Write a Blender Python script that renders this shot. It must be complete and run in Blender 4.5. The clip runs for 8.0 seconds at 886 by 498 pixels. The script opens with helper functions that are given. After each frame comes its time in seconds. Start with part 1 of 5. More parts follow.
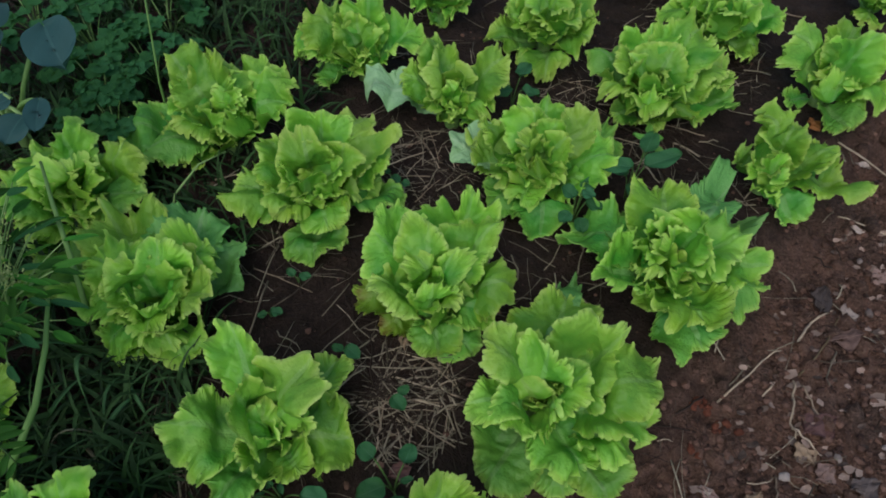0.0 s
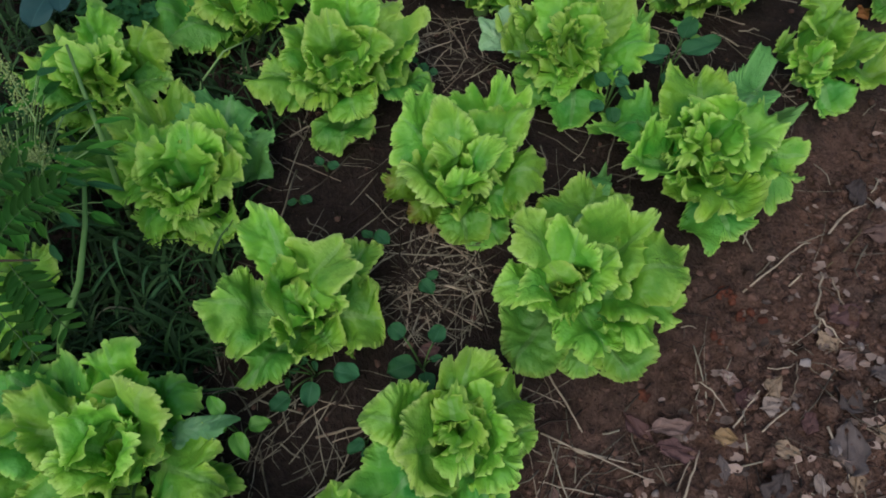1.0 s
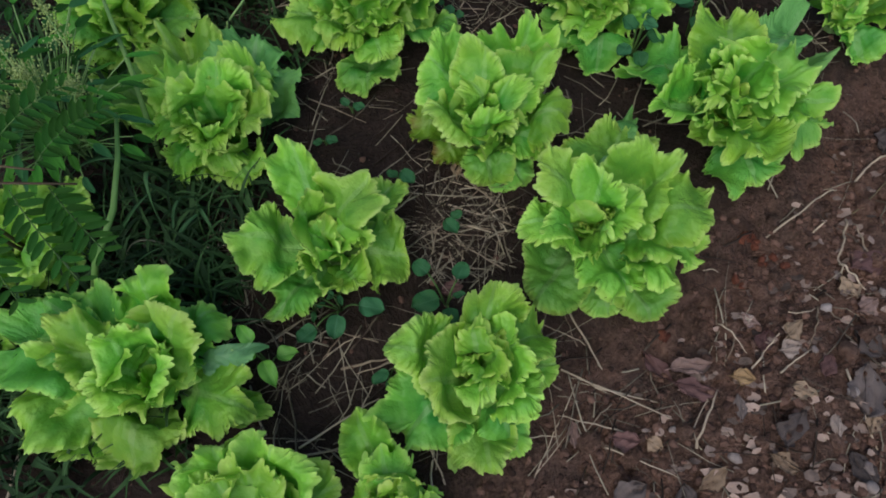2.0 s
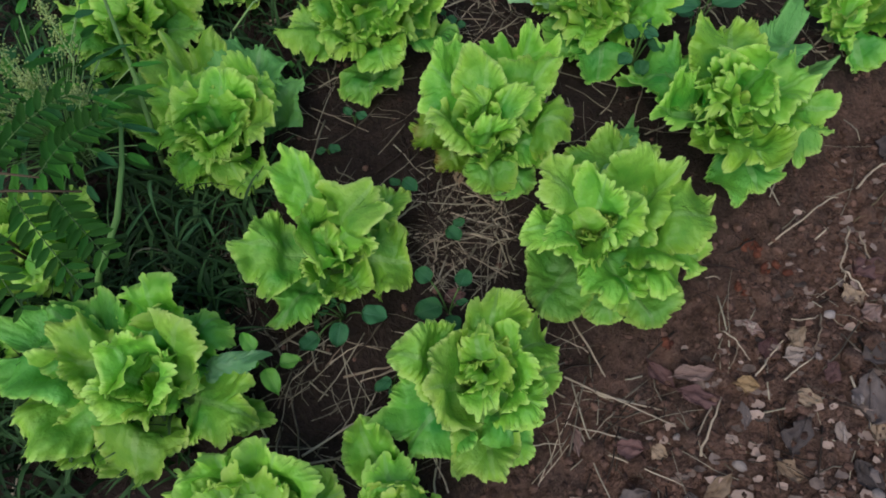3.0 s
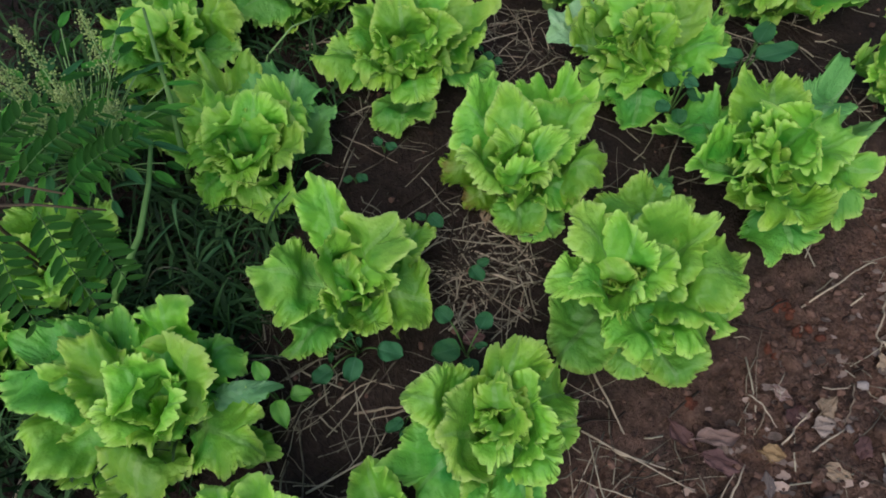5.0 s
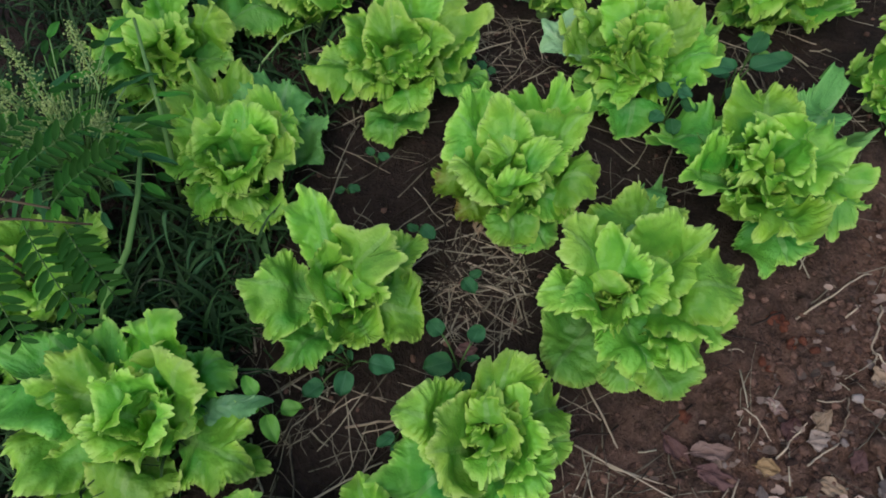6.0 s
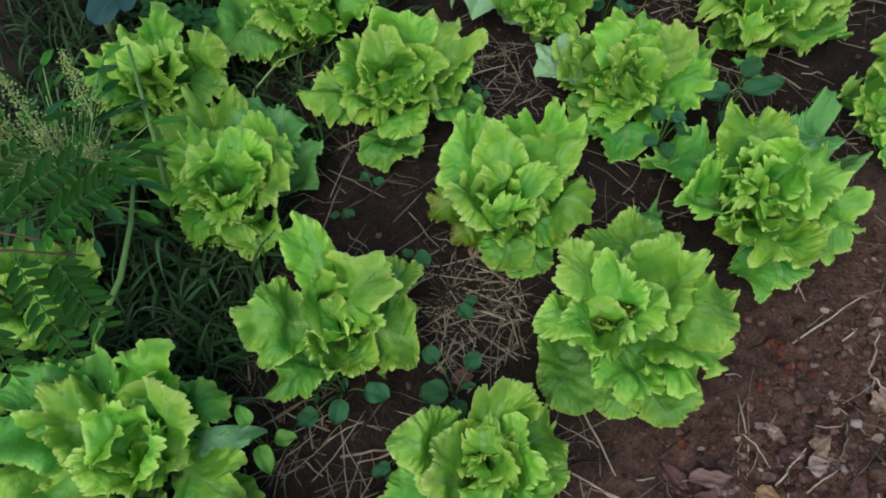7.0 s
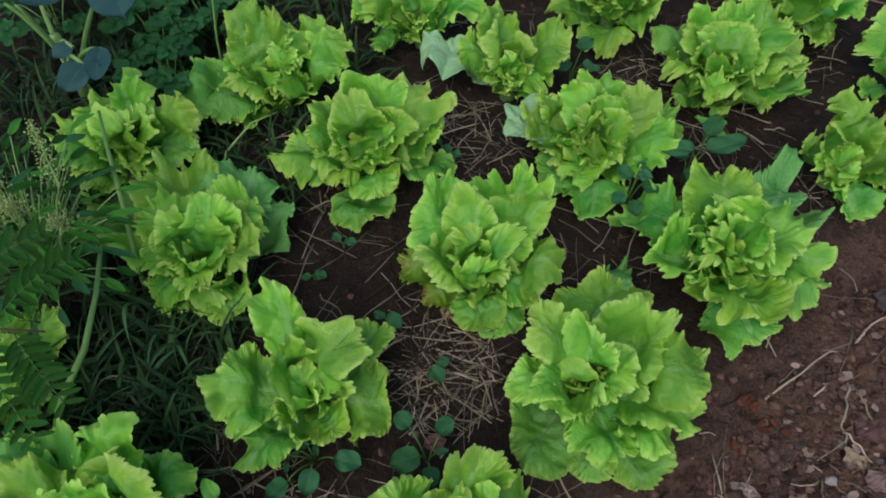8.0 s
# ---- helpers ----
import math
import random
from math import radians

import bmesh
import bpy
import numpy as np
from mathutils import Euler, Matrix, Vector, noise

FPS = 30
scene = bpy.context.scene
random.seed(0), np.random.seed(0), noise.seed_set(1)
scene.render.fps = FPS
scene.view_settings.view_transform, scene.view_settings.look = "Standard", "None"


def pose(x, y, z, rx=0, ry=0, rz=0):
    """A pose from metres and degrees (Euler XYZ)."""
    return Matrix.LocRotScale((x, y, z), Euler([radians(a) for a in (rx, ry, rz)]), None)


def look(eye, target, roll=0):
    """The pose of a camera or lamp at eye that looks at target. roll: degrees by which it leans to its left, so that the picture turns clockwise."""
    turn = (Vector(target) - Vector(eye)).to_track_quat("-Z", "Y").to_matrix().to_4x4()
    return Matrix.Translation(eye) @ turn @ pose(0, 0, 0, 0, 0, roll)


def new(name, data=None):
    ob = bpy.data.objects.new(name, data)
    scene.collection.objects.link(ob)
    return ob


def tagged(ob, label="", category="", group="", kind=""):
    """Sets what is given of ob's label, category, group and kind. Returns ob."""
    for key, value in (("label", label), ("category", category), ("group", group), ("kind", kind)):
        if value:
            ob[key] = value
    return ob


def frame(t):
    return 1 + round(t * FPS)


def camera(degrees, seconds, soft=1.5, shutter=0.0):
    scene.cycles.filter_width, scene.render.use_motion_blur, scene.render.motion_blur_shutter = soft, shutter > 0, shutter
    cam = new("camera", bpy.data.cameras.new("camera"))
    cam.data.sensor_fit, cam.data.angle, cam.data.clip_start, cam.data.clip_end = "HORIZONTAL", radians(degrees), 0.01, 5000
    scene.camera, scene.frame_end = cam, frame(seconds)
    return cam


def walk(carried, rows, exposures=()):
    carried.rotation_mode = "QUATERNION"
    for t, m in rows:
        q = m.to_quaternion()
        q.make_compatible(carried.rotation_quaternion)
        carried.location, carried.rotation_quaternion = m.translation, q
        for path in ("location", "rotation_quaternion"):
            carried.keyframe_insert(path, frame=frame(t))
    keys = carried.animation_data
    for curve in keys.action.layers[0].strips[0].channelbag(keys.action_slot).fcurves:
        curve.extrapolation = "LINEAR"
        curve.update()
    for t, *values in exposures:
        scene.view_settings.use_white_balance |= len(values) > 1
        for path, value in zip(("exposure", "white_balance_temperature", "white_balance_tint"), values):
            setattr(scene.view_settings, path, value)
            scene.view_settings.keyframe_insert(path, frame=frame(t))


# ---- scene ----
cam = camera(68.0, 8.0, soft=1.8)
PATH = [
    (0, (0.039, 0.124, 0.91), (0.144, 1.224, -0.758), 1.3),
    (0.5, (0.032, 0.112, 0.898), (0.11, 1.079, -0.851), 0.8),
    (1, (0.023, 0.089, 0.891), (0.056, 0.972, -0.904), -1.1),
    (1.5, (0.021, 0.071, 0.893), (0.023, 0.883, -0.934), -2.3),
    (2, (0.007, 0.049, 0.883), (-0.007, 0.845, -0.951), -3.0),
    (2.2, (0.006, 0.048, 0.883), (-0.013, 0.84, -0.954), -3.4),
    (3.3, (0.005, 0.042, 0.882), (-0.011, 0.88, -0.934), -3.2),
    (3.5, (0.007, 0.048, 0.886), (-0.007, 0.879, -0.933), -2.9),
    (4, (-0.001, 0.056, 0.887), (-0.046, 0.903, -0.924), -3.9),
    (4.5, (-0.004, 0.062, 0.884), (-0.075, 0.91, -0.926), -3.1),
    (4.7, (-0.005, 0.067, 0.879), (-0.076, 0.943, -0.917), -2.5),
    (5.8, (0.006, 0.08, 0.872), (-0.062, 0.98, -0.912), -2.1),
    (6, (0.005, 0.085, 0.874), (-0.06, 0.985, -0.911), -2.0),
    (6.5, (0.004, 0.086, 0.873), (-0.051, 1.001, -0.904), -1.3),
    (7, (0.005, 0.101, 0.878), (-0.048, 1.039, -0.887), -1.5),
    (7.5, (0.009, 0.113, 0.884), (-0.031, 1.1, -0.855), -1.0),
    (8, (0.023, 0.127, 0.893), (0.016, 1.172, -0.812), 0.1),
]
walk(cam, [(t, look(eye, target, roll)) for t, eye, target, roll in PATH], [(0.0, 0.23), (1.0, 0.31), (2.0, 0.44), (4.0, 0.53), (6.0, 0.56), (7.0, 0.55), (8.0, 0.45)])

# ---- light ----
world = bpy.data.worlds.new("sky")
scene.world = world
world.use_nodes = True
SUN_UP, SUN_ROUND = radians(57), radians(205)
sky = world.node_tree.nodes.new("ShaderNodeTexSky")
sky.sky_type, sky.sun_disc, sky.sun_elevation, sky.sun_rotation = "NISHITA", False, SUN_UP, SUN_ROUND
sky.dust_density, sky.air_density = 2.0, 1.0
back = world.node_tree.nodes["Background"]
back.inputs["Strength"].default_value = 0.11
world.node_tree.links.new(sky.outputs["Color"], back.inputs["Color"])
sun = new("sun", bpy.data.lights.new("sun", "SUN"))
sun.data.energy, sun.data.angle, sun.data.color = 0.9, radians(60), (1.0, 0.96, 0.88)
sun_way = Vector((math.sin(SUN_ROUND) * math.cos(SUN_UP), math.cos(SUN_ROUND) * math.cos(SUN_UP), math.sin(SUN_UP)))
sun.matrix_world = look(tuple(sun_way * 20), (0, 0, 0))


# ---- materials ----
class Nodes:
    """Small shorthand for a node material."""

    def __init__(self, name):
        self.m = bpy.data.materials.new(name)
        self.m.use_nodes = True
        self.t = self.m.node_tree
        self.bsdf = self.t.nodes["Principled BSDF"]
        self.out = self.t.nodes["Material Output"]

    def add(self, kind, **sets):
        n = self.t.nodes.new(kind)
        for k, v in sets.items():
            n.inputs[k].default_value = v
        return n

    def link(self, a, b):
        self.t.links.new(a, b)

    def noise(self, scale, detail=4.0, rough=0.55, source=None):
        n = self.add("ShaderNodeTexNoise", Scale=scale, Detail=detail, Roughness=rough)
        if source is not None:
            self.link(source, n.inputs["Vector"])
        return n.outputs["Fac"]

    def ramp(self, fac, *stops):
        n = self.t.nodes.new("ShaderNodeValToRGB")
        e = n.color_ramp.elements
        while len(e) < len(stops):
            e.new(0.5)
        for el, (p, c) in zip(e, stops):
            el.position = p
            el.color = (*c, 1) if isinstance(c, tuple) else (c, c, c, 1)
        self.link(fac, n.inputs["Fac"])
        return n.outputs["Color"]

    def mix(self, fac, a, b, how="MIX"):
        n = self.t.nodes.new("ShaderNodeMix")
        n.data_type, n.blend_type = "RGBA", how
        for i, v in ((0, fac), (6, a), (7, b)):
            socket = n.inputs[i]
            if isinstance(v, (int, float)):
                socket.default_value = (v, v, v, 1) if i else v
            elif isinstance(v, tuple):
                socket.default_value = (*v, 1)
            else:
                self.link(v, socket)
        return n.outputs[2]

    def math(self, how, a, b=0.0):
        n = self.t.nodes.new("ShaderNodeMath")
        n.operation = how
        for socket, v in zip(n.inputs, (a, b)):
            if isinstance(v, (int, float)):
                socket.default_value = v
            else:
                self.link(v, socket)
        return n.outputs[0]

    def bump(self, height, strength, far):
        n = self.add("ShaderNodeBump", Strength=strength, Distance=far)
        self.link(height, n.inputs["Height"])
        self.link(n.outputs["Normal"], self.bsdf.inputs["Normal"])
        return n.outputs["Normal"]

    def colour(self, c):
        self.link(c, self.bsdf.inputs["Base Color"])

    def object_co(self):
        return self.t.nodes.new("ShaderNodeTexCoord").outputs["Object"]

    def world_co(self):
        return self.t.nodes.new("ShaderNodeNewGeometry").outputs["Position"]

    def random(self):
        return self.t.nodes.new("ShaderNodeObjectInfo").outputs["Random"]

    def island(self):
        return self.t.nodes.new("ShaderNodeNewGeometry").outputs["Random Per Island"]


def leaf_material(name, blade, rim, rib, see_through=0.24, rough=0.44, shine=0.36, brown=0.0, wrinkle=0.9, relief=80.0, pale=None):
    """A leaf whose UV runs across (x) and from stalk to rim (y)."""
    n = Nodes(name)
    uv = n.t.nodes.new("ShaderNodeTexCoord").outputs["UV"]
    sep = n.t.nodes.new("ShaderNodeSeparateXYZ")
    n.link(uv, sep.inputs[0])
    rnd = n.random()
    shift = n.t.nodes.new("ShaderNodeVectorMath")
    n.link(n.object_co(), shift.inputs[0])
    n.link(n.math("MULTIPLY", rnd, 9.0), shift.inputs[1])
    co = shift.outputs[0]
    crease = n.noise(70.0, 2.0, 0.5, co)
    patch = n.noise(26.0, 3.0, 0.5, co)
    fine = n.noise(180.0, 3.0, 0.6, co)
    green = n.mix(n.ramp(patch, (0.35, 0.0), (0.68, 1.0)), blade, tuple(0.65 * b + 0.35 * r for b, r in zip(blade, rim)))
    green = n.mix(n.math("MULTIPLY", n.ramp(crease, (0.42, 0.0), (0.62, 1.0)), 0.16), green, tuple(0.72 * b for b in blade))
    towards = n.math("ADD", sep.outputs[1], n.math("MULTIPLY", n.math("SUBTRACT", patch, 0.5), 0.6))
    green = n.mix(n.ramp(towards, (0.26, 0.0), (0.60, 0.45), (0.92, 1.0)), green, rim)
    if pale:
        ripe = n.math("MULTIPLY", n.ramp(n.noise(11.0, 2.0, 0.5, co), (0.50, 0.0), (0.68, 1.0)), n.ramp(sep.outputs[1], (0.40, 0.0), (0.75, 1.0)))
        green = n.mix(n.math("MULTIPLY", ripe, 0.34), green, (0.42, 0.60, 0.045))
        green = n.mix(n.math("MULTIPLY", n.ramp(sep.outputs[1], (0.74, 0.0), (0.97, 1.0)), 0.68), green, pale)
    across = n.math("ABSOLUTE", n.math("SUBTRACT", sep.outputs[0], 0.5))
    width = n.math("SUBTRACT", 0.05, n.math("MULTIPLY", sep.outputs[1], 0.048))
    ribs = n.math("LESS_THAN", across, width)
    green = n.mix(n.math("MULTIPLY", ribs, 0.42), green, rib)
    stalk = n.ramp(sep.outputs[1], (0.05, 1.0), (0.36, 0.0))
    green = n.mix(n.math("MULTIPLY", stalk, 0.6), green, rib)
    if brown:
        scorch = n.noise(34.0, 4.0, 0.6, co)
        edge = n.math("MULTIPLY", n.ramp(scorch, (0.46, 0.0), (0.58, 1.0)), n.ramp(sep.outputs[1], (0.45, 0.0), (0.9, 1.0)))
        green = n.mix(n.math("MULTIPLY", edge, brown), green, (0.20, 0.10, 0.035))
    tone = n.add("ShaderNodeHueSaturation", Saturation=1.0)
    n.link(n.math("ADD", 0.492, n.math("MULTIPLY", rnd, 0.020)), tone.inputs["Hue"])
    n.link(n.math("ADD", 0.86, n.math("MULTIPLY", rnd, 0.28)), tone.inputs["Value"])
    n.link(green, tone.inputs["Color"])
    n.colour(tone.outputs["Color"])
    n.bsdf.inputs["Roughness"].default_value = rough
    n.bsdf.inputs["Specular IOR Level"].default_value = shine
    blister = n.noise(relief, 2.0, 0.5, co)
    high = n.math("ADD", n.math("MULTIPLY", crease, 0.6), n.math("ADD", blister, n.math("MULTIPLY", fine, 0.22)))
    normal = n.bump(high, 0.55 * wrinkle, 0.006)
    glow = n.t.nodes.new("ShaderNodeBsdfTranslucent")
    n.link(n.mix(0.6, tone.outputs["Color"], (0.20, 0.54, 0.025)), glow.inputs["Color"])
    n.link(normal, glow.inputs["Normal"])
    both = n.t.nodes.new("ShaderNodeMixShader")
    both.inputs[0].default_value = see_through
    n.link(n.bsdf.outputs[0], both.inputs[1])
    n.link(glow.outputs[0], both.inputs[2])
    n.link(both.outputs[0], n.out.inputs["Surface"])
    return n.m


def plain_material(name, dark, light, scale=40.0, rough=0.8, by_island=False, bumpy=0.4, size=0.003, low=0.25, high=0.8):
    n = Nodes(name)
    fac = n.noise(scale, 5.0, 0.6, n.object_co())
    rnd = n.island() if by_island else n.random()
    mixed = n.math("ADD", n.math("MULTIPLY", fac, 0.5), n.math("MULTIPLY", rnd, 0.55))
    n.colour(n.ramp(mixed, (low, dark), (high, light)))
    n.bsdf.inputs["Roughness"].default_value = rough
    n.bsdf.inputs["Specular IOR Level"].default_value = 0.25
    n.bump(n.noise(scale * 5, 4.0, 0.6, n.object_co()), bumpy, size)
    return n.m


def soil_material():
    """Dark humus in the bed and on the weedy side, its colour also holding the shade between plants, reddish bare soil
    on the path.
    """
    n = Nodes("soil")
    co = n.world_co()
    big, mid, fine = n.noise(3.2, 5.0, 0.55, co), n.noise(24.0, 6.0, 0.62, co), n.noise(190.0, 6.0, 0.68, co)
    dot = n.t.nodes.new("ShaderNodeVectorMath")
    dot.operation = "DOT_PRODUCT"
    n.link(co, dot.inputs[0])
    dot.inputs[1].default_value = (0.692, -0.722, 0.0)
    beyond = n.math("ADD", dot.outputs["Value"], n.math("MULTIPLY", n.math("SUBTRACT", big, 0.5), 0.20))
    path = n.ramp(n.math("ADD", n.math("MULTIPLY", beyond, 4.0), 0.64), (0.15, 0.0), (0.75, 1.0))
    path = n.math("MULTIPLY", path, n.ramp(n.math("MULTIPLY", beyond, 0.5), (0.40, 1.0), (0.58, 0.0)))
    dark = n.ramp(mid, (0.30, (0.017, 0.0115, 0.0095)), (0.72, (0.062, 0.040, 0.031)))
    red = n.ramp(mid, (0.28, (0.060, 0.032, 0.022)), (0.75, (0.262, 0.146, 0.103)))
    c = n.mix(path, dark, red)
    speck = n.mix(path, (0.085, 0.058, 0.042), (0.33, 0.215, 0.155))
    litter = n.ramp(n.noise(7.0, 3.0, 0.6, co), (0.46, 0.0), (0.62, 1.0))
    c = n.mix(n.math("MULTIPLY", n.math("MULTIPLY", litter, path), 0.6), c, n.ramp(mid, (0.3, (0.048, 0.034, 0.028)), (0.75, (0.13, 0.095, 0.08))))
    c = n.mix(n.ramp(fine, (0.50, 0.0), (0.80, 0.8)), c, speck)
    # near-black in the hollows of the fine relief: pit shade put into the colour
    c = n.mix(n.ramp(fine, (0.22, 0.9), (0.46, 0.0)), c, (0.016, 0.010, 0.008))
    n.colour(c)
    n.bsdf.inputs["Roughness"].default_value = 0.88
    n.bsdf.inputs["Specular IOR Level"].default_value = 0.22
    n.bump(n.math("ADD", n.math("MULTIPLY", mid, 1.4), n.math("MULTIPLY", fine, 0.7)), 1.0, 0.018)
    return n.m


LETTUCE = [
    leaf_material("lettuce_leaf", (0.048, 0.272, 0.027), (0.31, 0.61, 0.064), (0.26, 0.48, 0.15), pale=(0.51, 0.71, 0.17)),
    leaf_material("lettuce_leaf_browned", (0.115, 0.320, 0.022), (0.26, 0.44, 0.05), (0.30, 0.48, 0.13), brown=0.85),
    leaf_material("lettuce_leaf_bluish", (0.095, 0.315, 0.068), (0.20, 0.47, 0.12), (0.28, 0.46, 0.20)),
    leaf_material("lettuce_underside", (0.27, 0.48, 0.28), (0.32, 0.55, 0.26), (0.44, 0.61, 0.39), see_through=0.14),
    # darker leaf copy: deeper old-leaf green plus shade put into the colour
    leaf_material("lettuce_leaf_mature_shaded", (0.046, 0.250, 0.034), (0.22, 0.52, 0.072), (0.24, 0.43, 0.15), pale=(0.45, 0.65, 0.15)),
    leaf_material("lettuce_leaf_rolled", (0.15, 0.37, 0.18), (0.18, 0.41, 0.17), (0.22, 0.44, 0.22), wrinkle=0.4),
]
LETTUCE += [LETTUCE[0], leaf_material("lettuce_leaf_yellowed", (0.095, 0.325, 0.034), (0.35, 0.61, 0.080), (0.30, 0.51, 0.15), pale=(0.53, 0.71, 0.20))]
HEART = leaf_material("lettuce_heart_leaf", (0.050, 0.275, 0.020), (0.28, 0.62, 0.06), (0.27, 0.48, 0.11), see_through=0.16, pale=(0.58, 0.76, 0.18))
SOIL = soil_material()
CRUMB = plain_material("crumb_soil", (0.032, 0.017, 0.013), (0.165, 0.093, 0.068), 60.0, 0.9, True, 0.7)
RED_CLOD = plain_material("red_clod_soil", (0.085, 0.028, 0.017), (0.22, 0.072, 0.040), 60.0, 0.9, False, 0.7)
PEBBLE = plain_material("pebble_stone", (0.16, 0.12, 0.105), (0.42, 0.36, 0.33), 70.0, 0.7, False, 0.5)
STRAW = plain_material("straw", (0.032, 0.021, 0.015), (0.50, 0.44, 0.32), 30.0, 0.75, True, 0.3, 0.001, 0.45, 0.95)
TWIG = plain_material("twig_bark", (0.18, 0.135, 0.095), (0.50, 0.41, 0.30), 50.0, 0.8, False, 0.4, 0.001)
WEED = leaf_material("weed_leaf", (0.030, 0.118, 0.048), (0.040, 0.150, 0.056), (0.08, 0.20, 0.10), 0.18, 0.6, 0.18, wrinkle=0.5)
WEED_BRIGHT = leaf_material("bright_weed_leaf", (0.11, 0.32, 0.05), (0.15, 0.38, 0.06), (0.2, 0.40, 0.11), 0.25, 0.5, wrinkle=0.5)
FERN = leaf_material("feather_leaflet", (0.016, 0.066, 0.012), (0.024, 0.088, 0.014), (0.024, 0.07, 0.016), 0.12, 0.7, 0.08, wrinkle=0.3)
SIDE_LEAF = leaf_material("seed_weed_leaf", (0.046, 0.185, 0.024), (0.075, 0.25, 0.030), (0.07, 0.19, 0.04), 0.2, 0.6, 0.15, wrinkle=0.4)
CABBAGE = leaf_material("cabbage_leaf", (0.020, 0.066, 0.064), (0.025, 0.076, 0.073), (0.05, 0.12, 0.11), 0.05, 0.6, 0.2, wrinkle=0.35, relief=25.0)
PARSLEY = leaf_material("parsley_leaf", (0.024, 0.105, 0.034), (0.034, 0.130, 0.040), (0.045, 0.11, 0.05), 0.15, 0.65, 0.12, wrinkle=0.5)
STEM = plain_material("green_stem", (0.12, 0.25, 0.06), (0.26, 0.42, 0.15), 30.0, 0.6, False, 0.2, 0.001)
FROND_STEM = plain_material("frond_stem", (0.05, 0.11, 0.03), (0.10, 0.19, 0.05), 30.0, 0.6, False, 0.2, 0.001)
BROWN_STEM = plain_material("brown_stem", (0.07, 0.05, 0.03), (0.15, 0.11, 0.06), 30.0, 0.7, False, 0.3, 0.001)
BROAD_GRASS = plain_material("broad_grass_blade", (0.030, 0.100, 0.036), (0.075, 0.180, 0.062), 30.0, 0.6, False, 0.15, 0.001)
DRY_GRASS = plain_material("dry_grass_blade", (0.110, 0.105, 0.060), (0.260, 0.250, 0.160), 40.0, 0.75, False, 0.2, 0.001)
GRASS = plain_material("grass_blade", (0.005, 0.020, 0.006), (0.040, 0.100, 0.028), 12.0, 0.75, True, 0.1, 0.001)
SEED = plain_material("seed_head", (0.20, 0.30, 0.07), (0.40, 0.48, 0.19), 60.0, 0.7, True, 0.3, 0.001)
FLAKE = plain_material("leaf_flake", (0.045, 0.032, 0.026), (0.40, 0.29, 0.235), 60.0, 0.8, True, 0.5)
DROP = Nodes("water_drop")
DROP.bsdf.inputs["Transmission Weight"].default_value, DROP.bsdf.inputs["Roughness"].default_value, DROP.bsdf.inputs["IOR"].default_value = 1.0, 0.02, 1.33
DROP = DROP.m
DEAD = [
    plain_material("dead_leaf_pink", (0.10, 0.060, 0.050), (0.30, 0.205, 0.175), 70.0, 0.75, False, 0.5),
    plain_material("dead_leaf_tan", (0.15, 0.10, 0.065), (0.36, 0.265, 0.18), 45.0, 0.75, False, 0.5),
    plain_material("dead_leaf_pale", (0.24, 0.185, 0.155), (0.48, 0.40, 0.35), 60.0, 0.75, False, 0.5),
    plain_material("dead_leaf_maroon", (0.07, 0.034, 0.032), (0.16, 0.088, 0.08), 45.0, 0.7, False, 0.5),
    plain_material("dead_leaf_grey", (0.040, 0.031, 0.029), (0.135, 0.108, 0.100), 90.0, 0.7, False, 0.5),
    plain_material("dead_leaf_ochre", (0.20, 0.125, 0.06), (0.40, 0.27, 0.14), 45.0, 0.7, False, 0.5),
    plain_material("dead_leaf_orange", (0.26, 0.095, 0.03), (0.42, 0.18, 0.06), 45.0, 0.7, False, 0.5),
]


# ---- mesh helpers ----
def raw(name, verts, faces, material, uv=None, smooth=True):
    me = bpy.data.meshes.new(name)
    if isinstance(faces, np.ndarray):
        v = np.asarray(verts, dtype=np.float32)
        n, corners = faces.shape
        me.vertices.add(len(v))
        me.vertices.foreach_set("co", v.ravel())
        me.loops.add(n * corners)
        me.loops.foreach_set("vertex_index", faces.ravel())
        me.polygons.add(n)
        me.polygons.foreach_set("loop_start", np.arange(0, n * corners, corners, dtype=np.int32))
        me.update(calc_edges=True)
    else:
        me.from_pydata(np.asarray(verts).tolist(), [], faces)
    if uv is not None:
        lay = me.uv_layers.new(name="UVMap")
        at = np.empty(len(me.loops), dtype=np.int32)
        me.loops.foreach_get("vertex_index", at)
        lay.data.foreach_set("uv", np.asarray(uv, dtype=np.float32)[at].ravel())
    me.materials.append(material)
    if smooth:
        me.polygons.foreach_set("use_smooth", np.ones(len(me.polygons), dtype=bool))
    me.update()
    return me


def sheet_faces(rows, cols):
    i = (np.arange(rows - 1)[:, None] * cols + np.arange(cols - 1)[None, :]).ravel()
    return np.stack([i, i + 1, i + cols + 1, i + cols], -1).astype(np.int32)


def thing(name, m, label, category, group="", kind=""):
    ob = tagged(new(name), label, category, group, kind)
    ob.empty_display_size = 0.02
    ob.matrix_world = m
    return ob


def part(name, mesh, parent, m=None, label=""):
    ob = new(name, mesh)
    ob.parent = parent
    if m is not None:
        ob.matrix_basis = m
    return tagged(ob, label)


def grid_faces(rows, cols, start=0):
    return [(start + i * cols + j, start + i * cols + j + 1, start + (i + 1) * cols + j + 1, start + (i + 1) * cols + j)
            for i in range(rows - 1) for j in range(cols - 1)]


